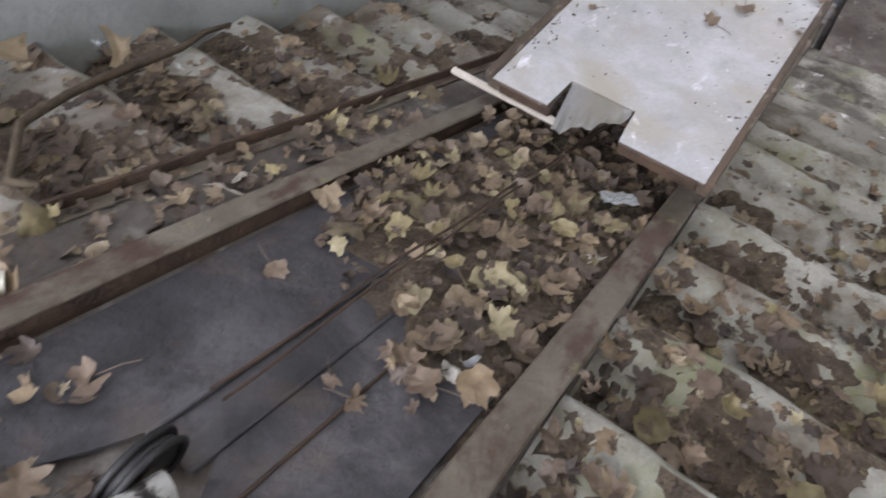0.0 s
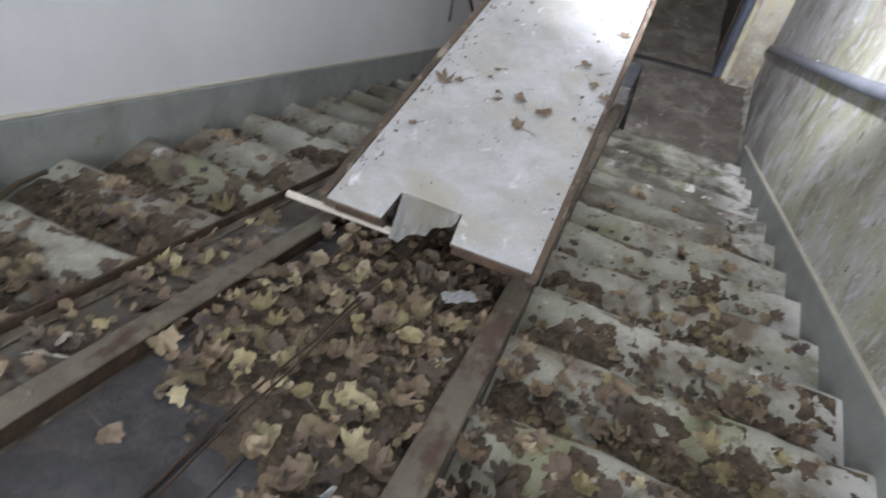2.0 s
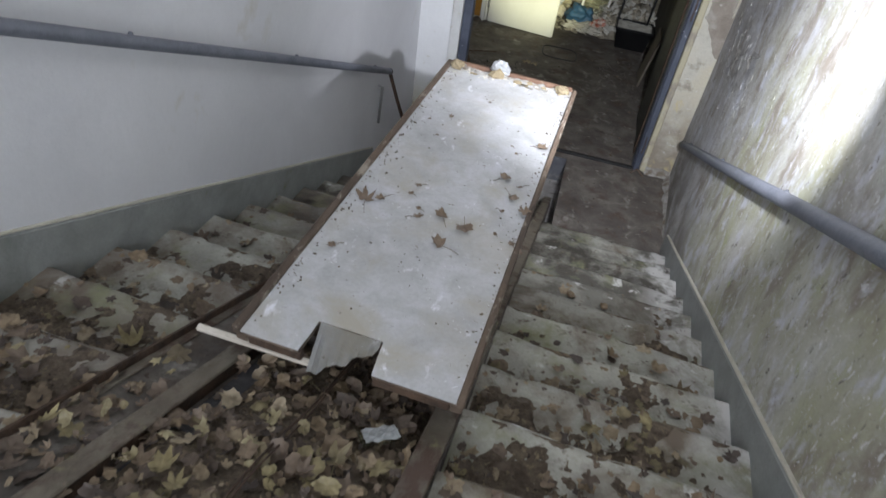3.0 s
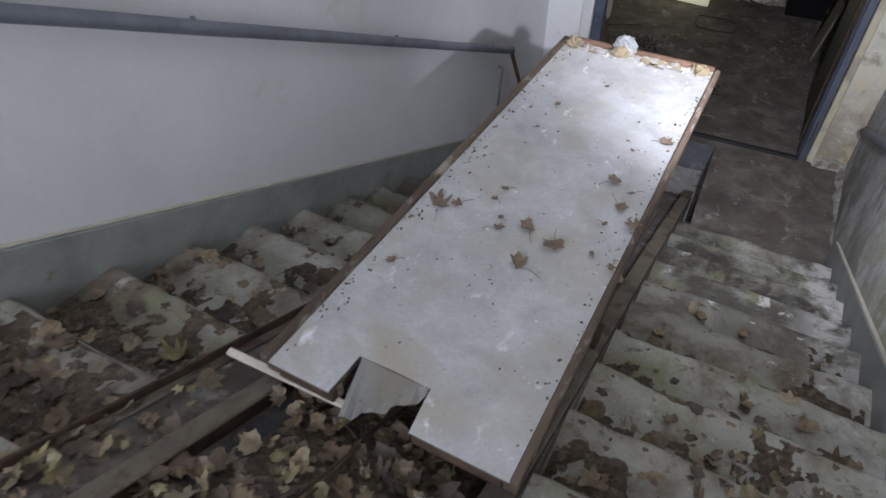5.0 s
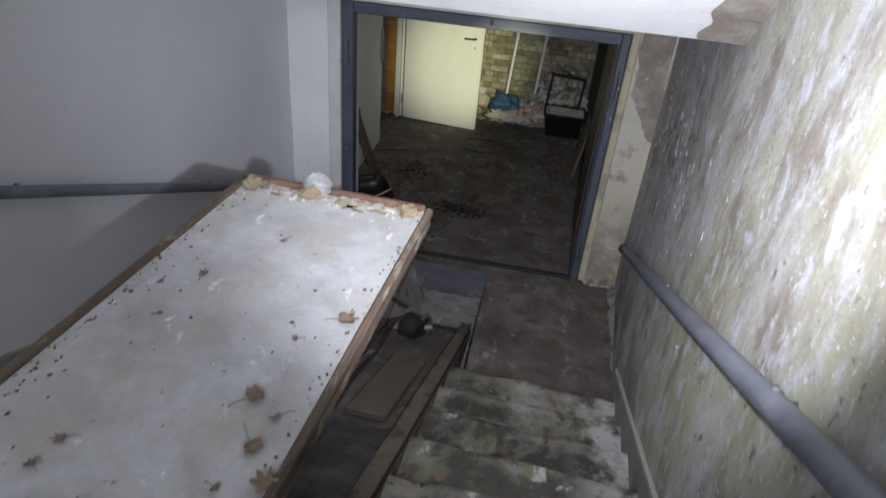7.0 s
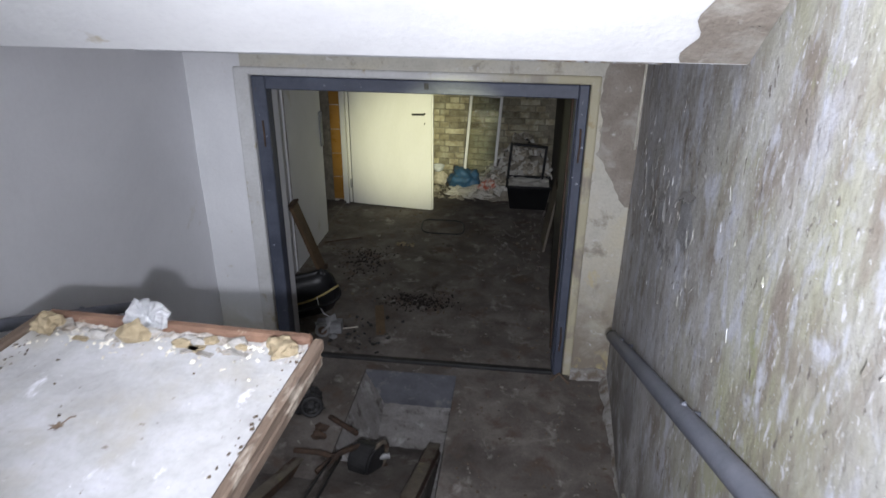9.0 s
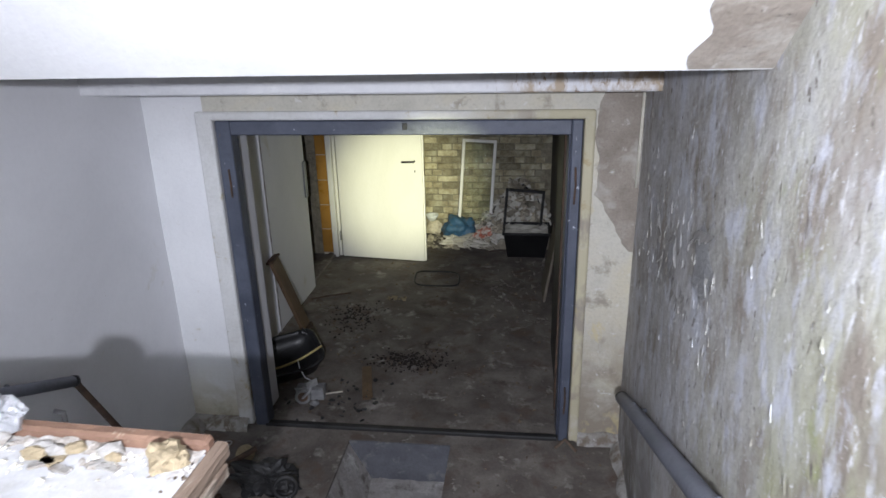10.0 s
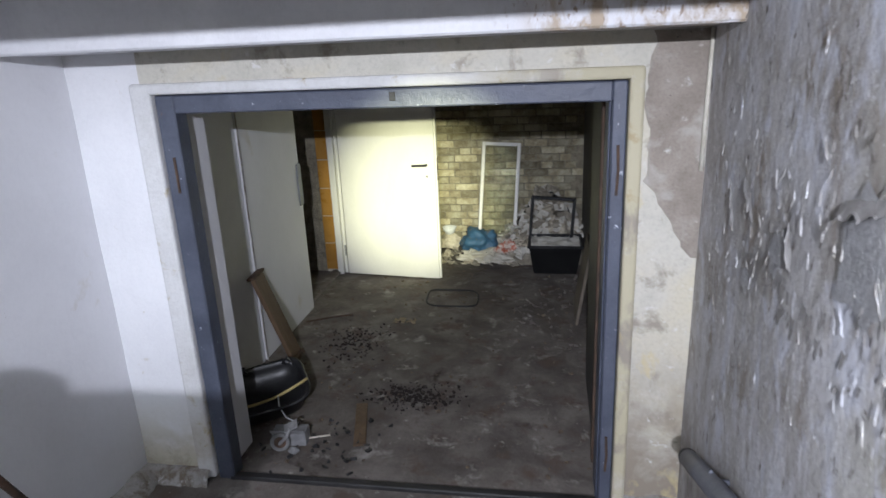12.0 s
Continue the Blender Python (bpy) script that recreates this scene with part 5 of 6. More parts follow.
# ---- cellar things ----
dr = thing("door_2", (-1.40, 9.68, 0.0), "cream-white painted cellar door standing open", "door")
hinge, edge = Vector((-1.865, 9.725, 0)), Vector((-0.935, 9.605, 0))
ang = math.atan2(edge.y - hinge.y, edge.x - hinge.x)
dm = Matrix.Translation(hinge) @ Matrix.Rotation(ang, 4, "Z")
L = (edge - hinge).length
part("leaf", box(B(), 0, L, 0, 0.042, 0.012, 2.0, 0.004, dm), M_DOOR, dr)
part("rebate", box(B(), L - 0.03, L + 0.014, 0.022, 0.052, 0.012, 2.0, 0.003, dm), M_DOOR, dr)
hd = part("handle", tube(B(), [dm @ Vector((L - 0.075, -0.002, 1.10)), dm @ Vector((L - 0.075, -0.045, 1.10)), dm @ Vector((L - 0.10, -0.050, 1.10)), dm @ Vector((L - 0.20, -0.048, 1.095))], 0.011, 10), M_BLACK, dr, "black lever handle", True)
plate = part("escutcheon", box(B(), L - 0.09, L - 0.06, -0.004, -0.0005, 0.96, 1.17, 0.002, dm), M_DOOR, dr, "pale lock plate")
part("keyhole", box(B(), L - 0.081, L - 0.069, -0.006, -0.003, 0.985, 1.005, 0.001, dm), M_BLACK, plate, "dark keyhole")
part("lock_face", box(B(), L + 0.0142, L + 0.017, 0.026, 0.046, 0.95, 1.16, 0.001, dm), M_RUST, dr, "dark lock face")
for z in (0.25, 1.75):
    part("hinge", tube(B(), [dm @ Vector((-0.012, -0.006, z - 0.05)), dm @ Vector((-0.012, -0.006, z + 0.05))], 0.009, 8), M_GALV, dr, "grey hinge pin", True)
pf = thing("door_frame", (-1.93, 9.76, 0), "white painted wooden door post, chipped", "door frame")
tagged(pf, kind="structure")
part("post", box(B(), -1.975, -1.915, 9.72, 9.84, 0, 2.05, 0.005), M_DOOR, pf)
part("stop", box(B(), -1.914, -1.885, 9.765, 9.84, 0, 2.05, 0.005), M_DOOR, pf)

sash = thing("window_sash", (-0.45, 10.55, 0.0), "white window sash with dusty pane leaning on the brick wall", "window sash")
sm = Matrix.Translation((-0.665, 10.40, 0.02)) @ Matrix.Rotation(radians(3.0), 4, "Y") @ Matrix.Rotation(radians(-12), 4, "X")
W, H = 0.40, 1.16
part("stile", box(B(), 0, 0.034, 0, 0.035, 0, H, 0.004, sm), M_DOOR, sash)
part("stile", box(B(), W - 0.034, W, 0, 0.035, 0, H, 0.004, sm), M_DOOR, sash)
part("rail", box(B(), 0.0345, W - 0.0345, 0, 0.035, 0, 0.036, 0.004, sm), M_DOOR, sash)
part("rail", box(B(), 0.0345, W - 0.0345, 0, 0.035, H - 0.034, H, 0.004, sm), M_DOOR, sash)
pane = part("pane", box(B(), 0.035, W - 0.035, 0.014, 0.019, 0.037, H - 0.035, 0.0, sm), M_GLASS, sash, "dusty clear pane")
pane.visible_shadow = False

# black crate with a raised frame
cr = thing("plastic_crate", (0.14, 9.95, 0), "black plastic crate full of plaster waste", "crate")
def frustum(bm, x0, x1, y0, y1, z0, z1, inset):
    a = [bm.verts.new(p) for p in ((x0 + inset, y0 + inset, z0), (x1 - inset, y0 + inset, z0), (x1 - inset, y1 - inset, z0), (x0 + inset, y1 - inset, z0))]
    b = [bm.verts.new(p) for p in ((x0, y0, z1), (x1, y0, z1), (x1, y1, z1), (x0, y1, z1))]
    bm.faces.new(a[::-1])
    for i in range(4):
        j = (i + 1) % 4
        bm.faces.new((a[i], a[j], b[j], b[i]))
    bmesh.ops.solidify(bm, geom=bm.faces[:], thickness=0.008)
    return bm
part("tub", frustum(B(), -0.10, 0.39, 9.78, 10.18, 0.0, 0.275, 0.045), M_PLASTIC, cr)
for x0, x1, y0, y1 in ((-0.115, 0.405, 9.765, 9.79), (-0.115, 0.405, 10.17, 10.195), (-0.115, -0.09, 9.791, 10.169), (0.38, 0.405, 9.791, 10.169)):
    part("rim", box(B(), x0, x1, y0, y1, 0.265, 0.29, 0.005), M_PLASTIC, cr)
fm = Matrix.Translation((-0.115, 10.10, 0.28)) @ Matrix.Rotation(radians(4), 4, "Y")
part("lid_frame", box(B(), 0, 0.03, 0, 0.03, 0, 0.42, 0.005, fm), M_PLASTIC, cr, "raised black frame")
part("lid_frame", box(B(), 0.031, 0.40, 0, 0.03, 0.39, 0.42, 0.005, fm), M_PLASTIC, cr, "raised black frame")
part("lid_frame", box(B(), 0.40, 0.43, 0, 0.03, 0.0, 0.42, 0.005, fm), M_PLASTIC, cr, "raised black frame")
bm = grid(B(), lambda s, t: Vector((-0.085 + 0.46 * s, 9.80 + 0.36 * t, 0.27 + 0.03 * noise.noise(Vector((s * 5, t * 5, 2))))), 12, 10)
solo("plaster_waste", bm, M_PAPER, "flat pale waste filling the crate", "waste", kind="stuff")


def rubble(name, n, place, smin, smax, material, label, seed, cat="rubble"):
    g = random.Random(seed)
    verts, faces = [], []
    for _ in range(n):
        x, y, z = place(g)
        s = g.uniform(smin, smax)
        m = Matrix.Translation((x, y, z)) @ Euler((g.uniform(-0.7, 0.7), g.uniform(-0.7, 0.7), g.uniform(0, 6.3))).to_matrix().to_4x4()
        a, b, c = s * g.uniform(0.6, 1.6), s * g.uniform(0.5, 1.2), s * g.uniform(0.12, 0.7)
        k = len(verts)
        for dz in (-1, 1):
            for dx, dy in ((-1, -1), (1, -1), (1, 1), (-1, 1)):
                verts.append(tuple(m @ Vector((dx * a * g.uniform(0.6, 1), dy * b * g.uniform(0.6, 1), dz * c * g.uniform(0.7, 1)))))
        for f in ((0, 3, 2, 1), (4, 5, 6, 7), (0, 1, 5, 4), (1, 2, 6, 5), (2, 3, 7, 6), (3, 0, 4, 7)):
            faces.append(tuple(k + i for i in f))
    me = bpy.data.meshes.new(name)
    me.from_pydata(verts, [], faces)
    me.materials.append(material)
    ob = new(name, me)
    return tagged(ob, label, cat, kind="stuff")


def pile(g):
    x, y = g.uniform(-0.62, 0.40), g.uniform(10.12, 10.70)
    top = 0.62 * math.exp(-((x - 0.06) / 0.34) ** 2) * min(1, (y - 10.05) / 0.4) + 0.05
    return x, y, max(0.01, top * g.uniform(0.75, 1.0))


bm = grid(B(), lambda s, t: Vector((-0.7 + 1.12 * s, 10.08 + 0.63 * t, 0.58 * math.exp(-((-0.7 + 1.12 * s - 0.06) / 0.34) ** 2) * min(1, 1.4 * t) + 0.03 * noise.noise(Vector((s * 7, t * 7, 1))))), 26, 18)
solo("rubble_mound", bm, M_RUBBLE, "mound of plaster rubble against the brick wall", "rubble", kind="stuff")
rubble("rubble", 330, pile, 0.015, 0.06, M_RUBBLE, "broken plaster and rubbish heaped by the brick wall", 5)
rubble("waste_paper", 120, pile, 0.03, 0.075, M_PAPER, "torn paper and plaster sheets on the rubble heap", 6)
rubble("rubble", 190, lambda g: (g.uniform(-1.05, -0.1), 10.66 - 0.62 * g.random() ** 0.8, g.uniform(0.004, 0.03)), 0.010, 0.035, M_RUBBLE, "loose plaster fragments along the brick wall", 7)
rubble("floor_debris", 260, lambda g: (g.uniform(-1.8, 0.3), g.uniform(6.75, 9.9), 0.003), 0.004, 0.013, M_DIRT, "dark crumbs scattered over the cellar floor", 8, "debris")
rubble("floor_debris", 90, lambda g: (g.uniform(-0.2, 0.36), g.uniform(8.2, 9.9), 0.004), 0.005, 0.02, M_FLOOR, "grey crumbs scattered over the cellar floor", 9, "debris")
# two dark floor stains, each built up from small added flakes
rubble("floor_debris", 420, lambda g: (g.gauss(-0.74, 0.13), g.gauss(7.50, 0.07), 0.002), 0.003, 0.011, M_STAINBITS, "dark floor stain built of small flakes", 10, "debris")
rubble("floor_debris", 260, lambda g: (g.gauss(-1.36, 0.12), g.gauss(8.22, 0.14), 0.002), 0.003, 0.011, M_STAINBITS, "dark cellar floor stain built of small flakes", 12, "debris")
rubble("floor_debris", 60, lambda g: (g.gauss(-1.18, 0.16), g.gauss(6.98, 0.13), 0.004), 0.006, 0.018, M_BLACK, "dark metal bits near the caster", 13, "debris")
rubble("floor_debris", 90, lambda g: (g.uniform(-0.25, 0.6), g.uniform(5.2, 6.5), 0.003), 0.003, 0.010, M_DIRT, "dark crumbs on the landing", 14, "debris")
rubble("floor_debris", 40, lambda g: (g.uniform(-1.15, -0.98), g.uniform(8.60, 8.70), 0.002), 0.005, 0.014, M_TAN, "pale paper shreds on the cellar floor", 15, "debris")

solo("sack", lump(B(), (-0.63, 10.40, 0.13), (0.19, 0.15, 0.15), 2.0, 4, 0.35), M_BLUEBAG, "crumpled blue plastic sack on rubble", "sack", smooth=True)
solo("cloth", lump(B(), (-0.60, 10.16, 0.055), (0.19, 0.11, 0.075), 8.0, 4, 0.8), M_RAG, "crumpled pale cloth on rubble", "cloth")
solo("cloth", lump(B(), (-0.36, 10.12, 0.04), (0.12, 0.08, 0.05), 12.0, 3, 0.8), M_RAG, "crumpled pale cloth beside the sack", "cloth")
solo("packaging", lump(B(), (-0.33, 10.20, 0.11), (0.11, 0.06, 0.09), 5.0, 3, 0.6), M_RED, "torn red and white packaging", "packaging")
bw = thing("bowl", (-0.98, 10.58, 0.17), "small white bowl standing on rubble", "bowl")
bm = B()
prof = [(0.03, 0.17), (0.045, 0.18), (0.065, 0.215), (0.078, 0.25), (0.074, 0.25), (0.06, 0.215), (0.03, 0.187)]
rings_ = [[bm.verts.new((-0.98 + r * math.cos(2 * math.pi * k / 24), 10.58 + r * math.sin(2 * math.pi * k / 24), z)) for k in range(24)] for r, z in prof]
for s, e in zip(rings_, rings_[1:]):
    for k in range(24):
        bm.faces.new((s[k], s[(k + 1) % 24], e[(k + 1) % 24], e[k]))
bm.faces.new(rings_[0][::-1])
bm.faces.new(rings_[-1])
part("shell", bm, M_FOAM, bw, smooth=True)
solo("rubble_block", lump(B(), (-0.98, 10.58, 0.08), (0.12, 0.09, 0.10), 6.0, 2, 0.4), M_RUBBLE, "plaster block under the bowl", "rubble")

for n, sm, lg, mm, lab, place in ((230, 0.0012, 0.005, M_DIRT, "dark grit along the edges of the deck", lambda g: ((DU0 + 0.025 + abs(g.gauss(0, 0.03))) if g.random() < 0.65 else (DU1 - 0.015 - abs(g.gauss(0, 0.02))), g.uniform(DV0 + 0.05, DV1 - 0.04), DZ + 0.001)),
                                  (160, 0.0015, 0.006, M_RAG, "pale plaster grit by the end board of the deck", lambda g: (g.uniform(DU0 + 0.03, DU1 - 0.02), DV1 - 0.035 - abs(g.gauss(0, 0.05)), DZ + 0.001)),
                                  (90, 0.001, 0.004, M_DIRT, "dark specks scattered over the white deck", lambda g: (g.uniform(DU0 + 0.03, DU1 - 0.02), g.uniform(DV0 + 0.2, DV1 - 0.05), DZ + 0.001))):
    rubble("deck_grit", n, place, sm, lg, mm, lab, n, "grit").matrix_world = SKEW

# ragged black sheet showing along the top of the rubble
def sheet_rim(a, b):
    x = -0.30 + 0.72 * a
    top = 0.58 * math.exp(-((x - 0.06) / 0.34) ** 2) + 0.06
    return Vector((x, 10.52 + 0.05 * noise.noise(Vector((a * 6, b, 4))) - 0.05 * b, top - 0.03 + 0.055 * b * (1 + 0.9 * noise.noise(Vector((a * 11, 2, b))))))


bm = grid(B(), sheet_rim, 40, 4)
bmesh.ops.solidify(bm, geom=bm.faces[:], thickness=0.004)
solo("plastic_sheet", bm, M_PLASTIC, "torn black plastic sheet sticking out of the rubble", "plastic sheet")

# wire hoop
pts = []
for i in range(41):
    a = 2 * math.pi * i / 40
    c, s = math.cos(a), math.sin(a)
    pts.append((-0.745 + 0.225 * math.copysign(abs(c) ** 0.6, c) - 0.03 * s, 9.14 + 0.20 * math.copysign(abs(s) ** 0.6, s), 0.010 + 0.004 * math.sin(3 * a)))
solo("wire_hoop", tube(B(), pts, 0.008, 8, False), M_BLACK, "bent black wire hoop lying on the floor", "wire", smooth=True)

# leaning plank
a, b = Vector((-1.70, 7.90, 0.05)), Vector((-1.885, 7.84, 0.665))
z = (b - a).normalized()
x = Vector((0, 1, 0.0)).cross(z).normalized()
y = z.cross(x)
lm = Matrix((( x.x, y.x, z.x, a.x), (x.y, y.y, z.y, a.y), (x.z, y.z, z.z, a.z), (0, 0, 0, 1)))
pkk = thing("plank", a, "brown plank with dark ends leaning on the partition", "plank")
part("board", box(B(), -0.012, 0.022, -0.075, 0.075, 0.0, (b - a).length, 0.006, lm), M_WOOD, pkk)
part("end_cleat", box(B(), -0.028, 0.034, -0.085, 0.085, (b - a).length + 0.0005, (b - a).length + 0.02, 0.004, lm), M_RUST, pkk, "dark end cleat")
part("end_cleat", box(B(), -0.025, 0.040, -0.080, 0.080, -0.035, -0.0005, 0.004, lm), M_RUST, pkk, "dark end cleat")

# black tub with a yellow cord
tb = thing("tub", (-1.62, 7.28, 0), "battered black plastic tub tied with yellow cord, tilted on the floor", "tub")
TC = Matrix.Translation((-1.62, 7.26, 0.055)) @ Matrix.Rotation(radians(34), 4, "Z") @ Matrix.Rotation(radians(14), 4, "X") @ Matrix.Rotation(radians(-6), 4, "Y")


def rounded(a, rx, ry, p):
    c, n = math.cos(a), math.sin(a)
    return rx * math.copysign(abs(c) ** p, c), ry * math.copysign(abs(n) ** p, n)


bm = B()
prof = [(0.0, 0.0), (0.74, 0.0), (0.82, 0.012), (0.93, 0.10), (0.95, 0.105), (1.02, 0.112), (1.03, 0.128), (0.99, 0.134), (0.93, 0.125), (0.88, 0.10), (0.78, 0.03), (0.0, 0.022)]
rr = []
for f, zz_ in prof:
    row = []
    for k in range(44):
        x, y = rounded(2 * math.pi * k / 44, 0.255 * max(f, 0.02), 0.205 * max(f, 0.02), 0.42)
        dent = 1 + 0.04 * noise.noise(Vector((x * 7, y * 7, 3)))
        row.append(bm.verts.new(TC @ Vector((x * dent, y * dent, zz_ + 0.02 * f * noise.noise(Vector((x * 5, y * 5, 8)))))))
    rr.append(row)
for e, h in zip(rr, rr[1:]):
    for k in range(44):
        bm.faces.new((e[k], e[(k + 1) % 44], h[(k + 1) % 44], h[k]))
part("shell", bm, M_PLASTIC, tb, smooth=True)
part("cord", tube(B(), [TC @ Vector((-0.255 + 0.51 * i / 14, -0.11 + 0.05 * i / 14 - 0.035 * math.sin(math.pi * i / 14), 0.142 - 0.015 * math.sin(math.pi * i / 14))) for i in range(15)], 0.009, 8), M_STRAP, tb, "yellow cord", True)
part("loop", tube(B(), [TC @ Vector((0.06, -0.12, 0.135)), TC @ Vector((0.05, -0.19, 0.125)), TC @ Vector((0.07, -0.235, 0.06)), TC @ Vector((0.13, -0.26, 0.01))], 0.004, 6), M_FOAM, tb, "white string", True)
for x, y, h in ((-0.17, 0.16, 0.05), (-0.10, 0.18, 0.035), (0.18, 0.15, 0.03)):
    part("torn_rim", lump(B(), TC @ Vector((x, y, 0.135)), (0.035, 0.02, h), x * 30, 2, 0.7), M_PLASTIC, tb, "ragged black rim shred")

# caster on its bracket, small box
cs = thing("caster", (-1.35, 6.88, 0), "grey caster wheel with rusty hub on a bent bracket", "caster")
cmx = Euler((radians(84), 0, radians(14))).to_matrix().to_4x4()
cc = Vector((-1.372, 6.865, 0.056))
bm = B()
bmesh.ops.create_cone(bm, cap_ends=True, segments=24, radius1=0.036, radius2=0.036, depth=0.016)
bmesh.ops.transform(bm, matrix=Matrix.Translation(cc) @ cmx, verts=bm.verts)
hub = part("wheel", bm, M_RUST, cs, "rusty wheel disc")
part("tyre", ring(B(), cc, 0.043, 0.013, cmx), M_GREYRUBBER, hub, "pale grey tyre", True)
ax = cmx.to_3x3() @ Vector((0, 0, 1))
part("axle", tube(B(), [cc - ax * 0.026, cc + ax * 0.026], 0.007, 8), M_GALV, hub, "steel axle", True)
for o in (-0.021, 0.021):
    part("fork", tube(B(), [cc + ax * o, cc + ax * o + Vector((0.045, 0.006, 0.045)), cc + ax * o * 0.8 + Vector((0.062, 0.02, 0.085))], 0.009, 8), M_GALV, cs, "dull steel fork arm")
part("plate", box(B(), -0.04, 0.04, -0.03, 0.03, -0.003, 0.003, 0.001, Matrix.Translation(cc + Vector((0.065, 0.02, 0.092))) @ Euler((0.3, -0.4, 0.3)).to_matrix().to_4x4()), M_GALV, cs, "dull mounting plate")
part("lever", lump(B(), cc + Vector((0.085, -0.02, -0.035)), (0.03, 0.018, 0.022), 4.0, 2, 0.6), M_GREYRUBBER, cs, "grey brake lever")
bx = thing("small_box", (-1.34, 6.95, 0), "small open grey-white cardboard box behind the caster", "box")
bmx = Matrix.Translation((-1.345, 6.955, 0.0)) @ Matrix.Rotation(radians(6), 4, "Z")
part("body", box(B(), -0.095, 0.095, -0.045, 0.045, 0.0, 0.085, 0.003, bmx), M_GREYCARD, bx)
part("flap", box(B(), -0.095, 0.095, -0.004, 0.0, 0.0, 0.04, 0.001, bmx @ Matrix.Translation((0, -0.046, 0.084)) @ Matrix.Rotation(radians(35), 4, "X")), M_GREYCARD, bx, "folded-out grey-white flap")
solo("stick", tube(B(), [(-1.29, 6.97, 0.01), (-1.14, 7.02, 0.012)], 0.005, 6), M_STICK, "thin white stick on the cellar floor", "stick")
solo("lath", box(B(), -0.035, 0.035, -0.22, 0.22, 0.0, 0.012, 0.002, Matrix.Translation((-1.0, 7.16, 0)) @ Matrix.Rotation(radians(14), 4, "Z")), M_WOOD, "flat brown lath lying on the floor", "lath")
solo("rod", tube(B(), [(-1.86, 8.55, 0.012), (-1.70, 8.62, 0.02), (-1.52, 8.72, 0.012)], 0.008, 6), M_RUST, "thin dark rod on the cellar floor", "rod")
bd = thing("board", (0.36, 8.9, 0), "grey board leaning on the east cellar wall", "board")
part("panel", box(B(), -0.012, 0.012, 0, 0.45, 0, 0.62, 0.004, Matrix.Translation((0.30, 8.65, 0.0)) @ Matrix.Rotation(radians(9), 4, "Y")), M_PLANK, bd)

# ---- paint flakes and bare spots on the stairwell wall ----
def flakes(name, n, place, smin, smax, seed, label, material=M_RIGHT):
    g = random.Random(seed)
    verts, faces = [], []
    for _ in range(n):
        v, z = place(g)
        s = g.uniform(smin, smax)
        k = len(verts)
        h = s * g.uniform(1.3, 4.0)
        lift = g.uniform(0.001, 0.004)
        turn = g.uniform(-0.25, 0.25)
        for i, (a, b) in enumerate(((-1, 0), (0, 0.1), (1, 0), (-0.8, 0.5), (0, 0.55), (0.9, 0.5), (-0.5, 1), (0.1, 1.08), (0.6, 0.95))):
            dv, dz = a * s * g.uniform(0.7, 1.0), -b * h
            out = 0.002 + (lift * b * b if b else 0)
            verts.append((0.669 - out, v + dv * math.cos(turn) - dz * math.sin(turn), z + dv * math.sin(turn) + dz * math.cos(turn)))
        for f in ((0, 1, 4, 3), (1, 2, 5, 4), (3, 4, 7, 6), (4, 5, 8, 7)):
            faces.append(tuple(k + i for i in f))
    me = bpy.data.meshes.new(name)
    me.from_pydata(verts, [], faces)
    me.materials.append(material)
    ob = new(name, me)
    ob.matrix_world = SKEW
    return tagged(ob, label, "paint flakes", kind="stuff")


flakes("paint_flakes", 100, lambda g: (g.gauss(5.55, 0.5), g.gauss(1.50, 0.22)), 0.004, 0.012, 3, "curled flakes of grey paint on the wall")
flakes("paint_flakes", 45, lambda g: (5.55 + 0.42 * g.random() - 0.5 * (g.random() ** 2), 1.52 + g.gauss(0, 0.035)), 0.006, 0.016, 4, "pale curled paint flakes along a crack", M_FLAKE)
flakes("paint_flakes", 70, lambda g: (g.uniform(3.4, 6.2), g.uniform(0.9, 2.2)), 0.003, 0.010, 5, "small curled flakes of grey paint on the wall")


def patch(cv, cz, rv, rz, seed):
    bm = B()
    n = 26
    c = bm.verts.new((0.6635, cv, cz))
    vs = []
    for i in range(n):
        a = 2 * math.pi * i / n
        d = 1 + 0.55 * noise.noise(Vector((math.cos(a) * 1.6, math.sin(a) * 1.6, seed))) + 0.25 * noise.noise(Vector((math.cos(a) * 5, math.sin(a) * 5, seed)))
        vs.append(bm.verts.new((0.6635, cv + rv * d * math.cos(a), cz + rz * d * math.sin(a))))
    for i in range(n):
        bm.faces.new((c, vs[i], vs[(i + 1) % n]))
    bmesh.ops.solidify(bm, geom=bm.faces[:], thickness=0.002)
    return bm


for i, (v, z, a, b) in enumerate(((5.19, 1.71, 0.16, 0.13), (5.63, 1.58, 0.07, 0.09), (5.88, 1.42, 0.05, 0.05))):
    ob = solo("trim_bare_white", patch(v, z, a * 0.75, b * 0.75, i * 4.7), M_BARE, "bare whitish spot where paint has peeled", "wall patch", SKEW, kind="structure")

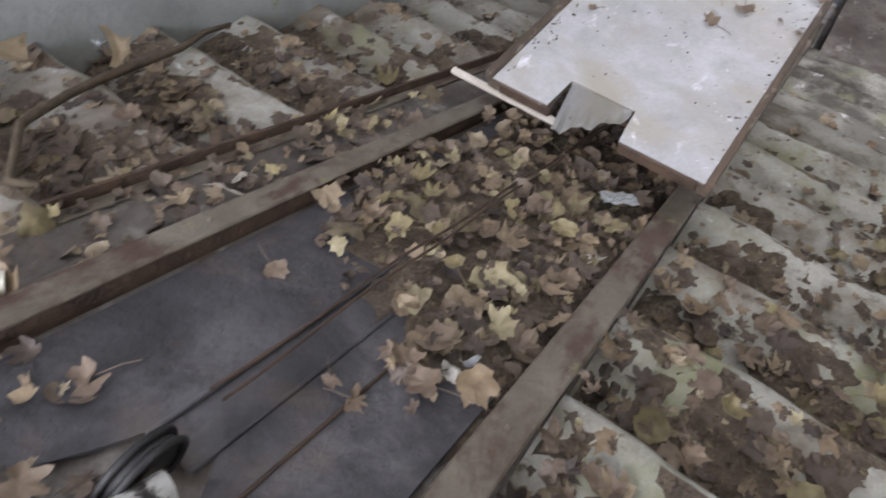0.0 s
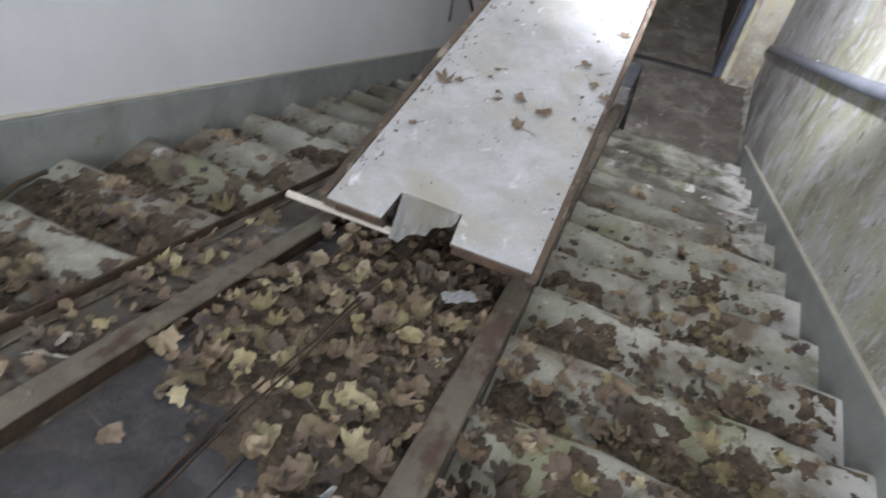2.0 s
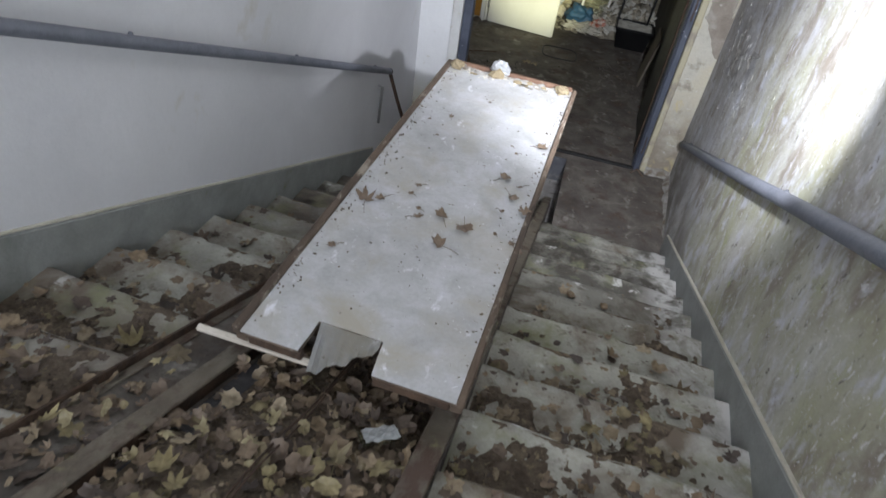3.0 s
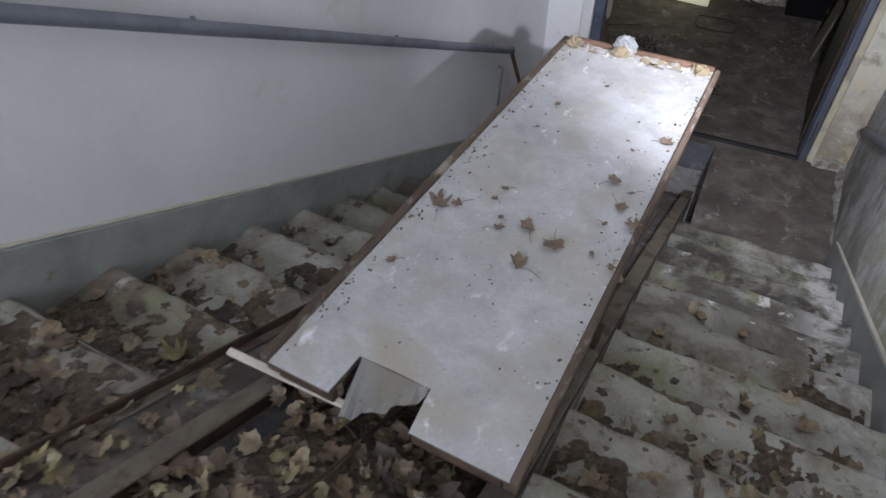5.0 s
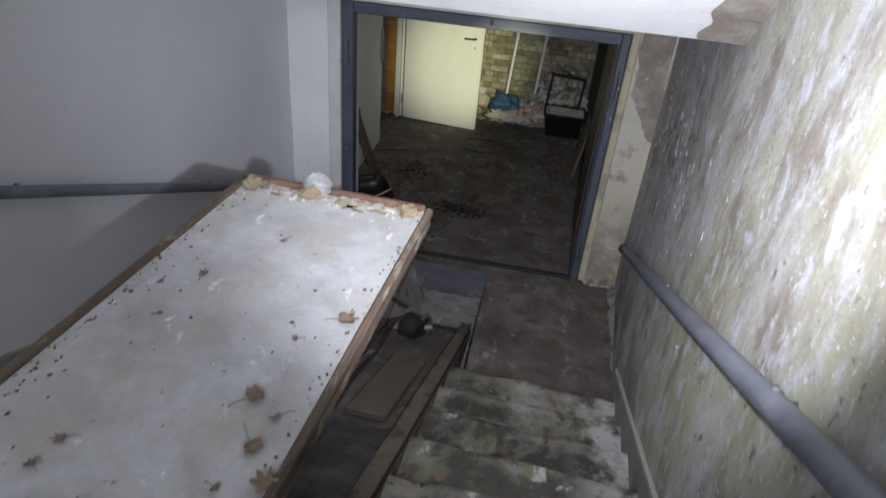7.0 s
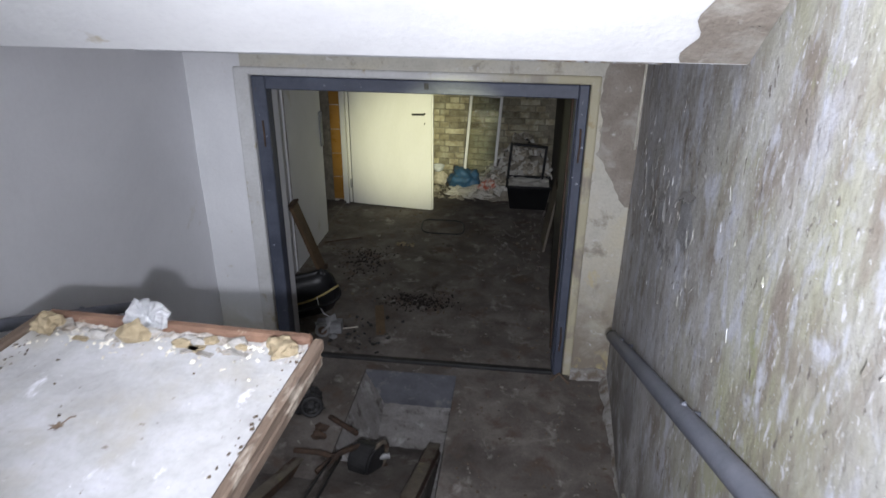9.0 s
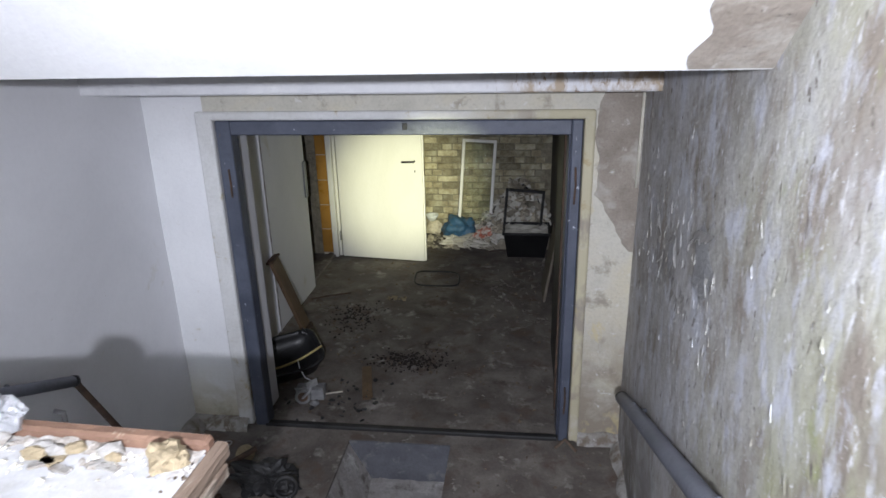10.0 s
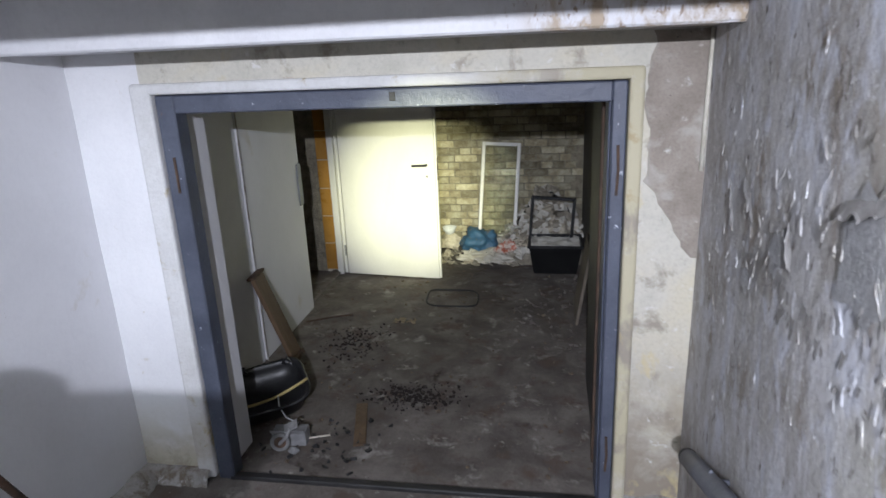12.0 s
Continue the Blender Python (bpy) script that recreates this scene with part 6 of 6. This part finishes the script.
# torn paint whose rim has curled away from the plaster
def peel(verts, faces, line, width, lift, seed):
    """A ribbon hanging from a broken line on the wall, its free edge lifted and ragged."""
    pts = []
    for (v0, z0), (v1, z1) in zip(line, line[1:]):
        n = max(2, int(math.hypot(v1 - v0, z1 - z0) / 0.010))
        pts += [(v0 + (v1 - v0) * i / n, z0 + (z1 - z0) * i / n) for i in range(n)]
    pts.append(line[-1])
    k = len(verts)
    for i, (v, z) in enumerate(pts):
        rag = 1 + 0.7 * noise.noise(Vector((i * 0.55, seed, 1))) + 0.4 * noise.noise(Vector((i * 1.7, seed, 5)))
        ends = min(1.0, 0.25 + 4.0 * min(i, len(pts) - 1 - i) / len(pts))
        w, h = width * rag * ends, lift * max(0.2, rag) * ends
        jag = 0.006 * noise.noise(Vector((i * 0.8, seed, 9)))
        for a, o in ((0.0, 0.0), (0.45, 0.35), (0.8, 0.85), (0.92, 1.3)):
            verts.append((0.6625 - o * h, v + jag + 0.25 * a * w, z + jag - a * w))
    for i in range(len(pts) - 1):
        for j in range(3):
            b = k + i * 4 + j
            faces.append((b, b + 4, b + 5, b + 1))


verts, faces = [], []
for i, (line, w, h) in enumerate((([(5.36, 1.70), (5.346, 1.733), (5.296, 1.785), (5.252, 1.804), (5.189, 1.817), (5.08, 1.84)], 0.040, 0.009), ([(5.70, 1.645), (5.565, 1.679)], 0.030, 0.006),
                                  ([(5.565, 1.68), (5.53, 1.62), (5.518, 1.58)], 0.025, 0.006), ([(5.59, 1.70), (5.546, 1.746)], 0.035, 0.005), ([(5.977, 1.704), (5.90, 1.66), (5.854, 1.60)], 0.025, 0.005),
                                  ([(6.132, 1.66), (6.08, 1.58), (6.057, 1.52)], 0.02, 0.004), ([(5.67, 1.76), (5.63, 1.79)], 0.02, 0.004))):
    peel(verts, faces, line, w, h, i * 3.1)
me = bpy.data.meshes.new("peeling_paint")
me.from_pydata(verts, [], faces)
me.materials.append(M_FLAKE)
ob = new("peeling_paint", me)
ob.matrix_world = SKEW
tagged(ob, "pale curled paint peeling off the stairwell wall", "paint flakes", kind="stuff")
verts, faces = [], []
gp = random.Random(77)
for i in range(170):
    v, z = (gp.uniform(5.0, 6.4), gp.gauss(1.62, 0.17)) if i < 120 else (gp.uniform(4.2, 6.3), gp.uniform(0.9, 2.1))
    length, lean = gp.uniform(0.012, 0.05), gp.gauss(0, 0.6)
    peel(verts, faces, [(v, z), (v - 0.5 * length * math.sin(lean) - 0.006, z - 0.5 * length), (v - length * math.sin(lean), z - length)], gp.uniform(0.004, 0.012), gp.uniform(0.0005, 0.0022), i)
me = bpy.data.meshes.new("peeling_paint")
me.from_pydata(verts, [], faces)
me.materials.append(M_RIGHT)
ob = new("peeling_paint", me)
ob.matrix_world = SKEW
tagged(ob, "small grey blisters of peeling paint on the wall", "paint flakes", kind="stuff")

# ---- bricks ----
brick_meshes = []
for i in range(5):
    bm = box(B(), -0.117, 0.117, -0.012, 0.012, 0.0, 0.066, 0.006)
    for vtx in bm.verts:
        vtx.co += Vector((0.004, 0.003, 0.003)) * noise.noise(vtx.co * 30 + Vector((i * 9.0, 0, 0)))
    brick_meshes.append(finish(bm, "brick", M_BRICK))
for i in range(3):
    bm = box(B(), -0.055, 0.055, -0.012, 0.012, 0.0, 0.066, 0.006)
    for vtx in bm.verts:
        vtx.co += Vector((0.004, 0.003, 0.003)) * noise.noise(vtx.co * 30 + Vector((i * 9.0, 4, 0)))
    brick_meshes.append(finish(bm, "brick_half", M_BRICK))
g = random.Random(21)
base = BASE[brick_wall.name]
for row in range(27):
    x = -1.35 + (0.0 if row % 2 else -0.06)
    while x < 0.40:
        half = (row % 2 == 1 and g.random() < 0.75) or g.random() < 0.15
        w = 0.122 if half else 0.246
        if x + w > 0.44:
            break
        ob = new("brick", brick_meshes[g.randrange(5, 8) if half else g.randrange(5)])
        ob.parent = brick_wall
        ob.location = Vector((x + w / 2, 10.719 + g.uniform(-0.007, 0.004), row * 0.0775 + 0.006)) - base
        ob.rotation_euler = (0, g.uniform(-0.012, 0.012), g.uniform(-0.015, 0.015))
        x += w
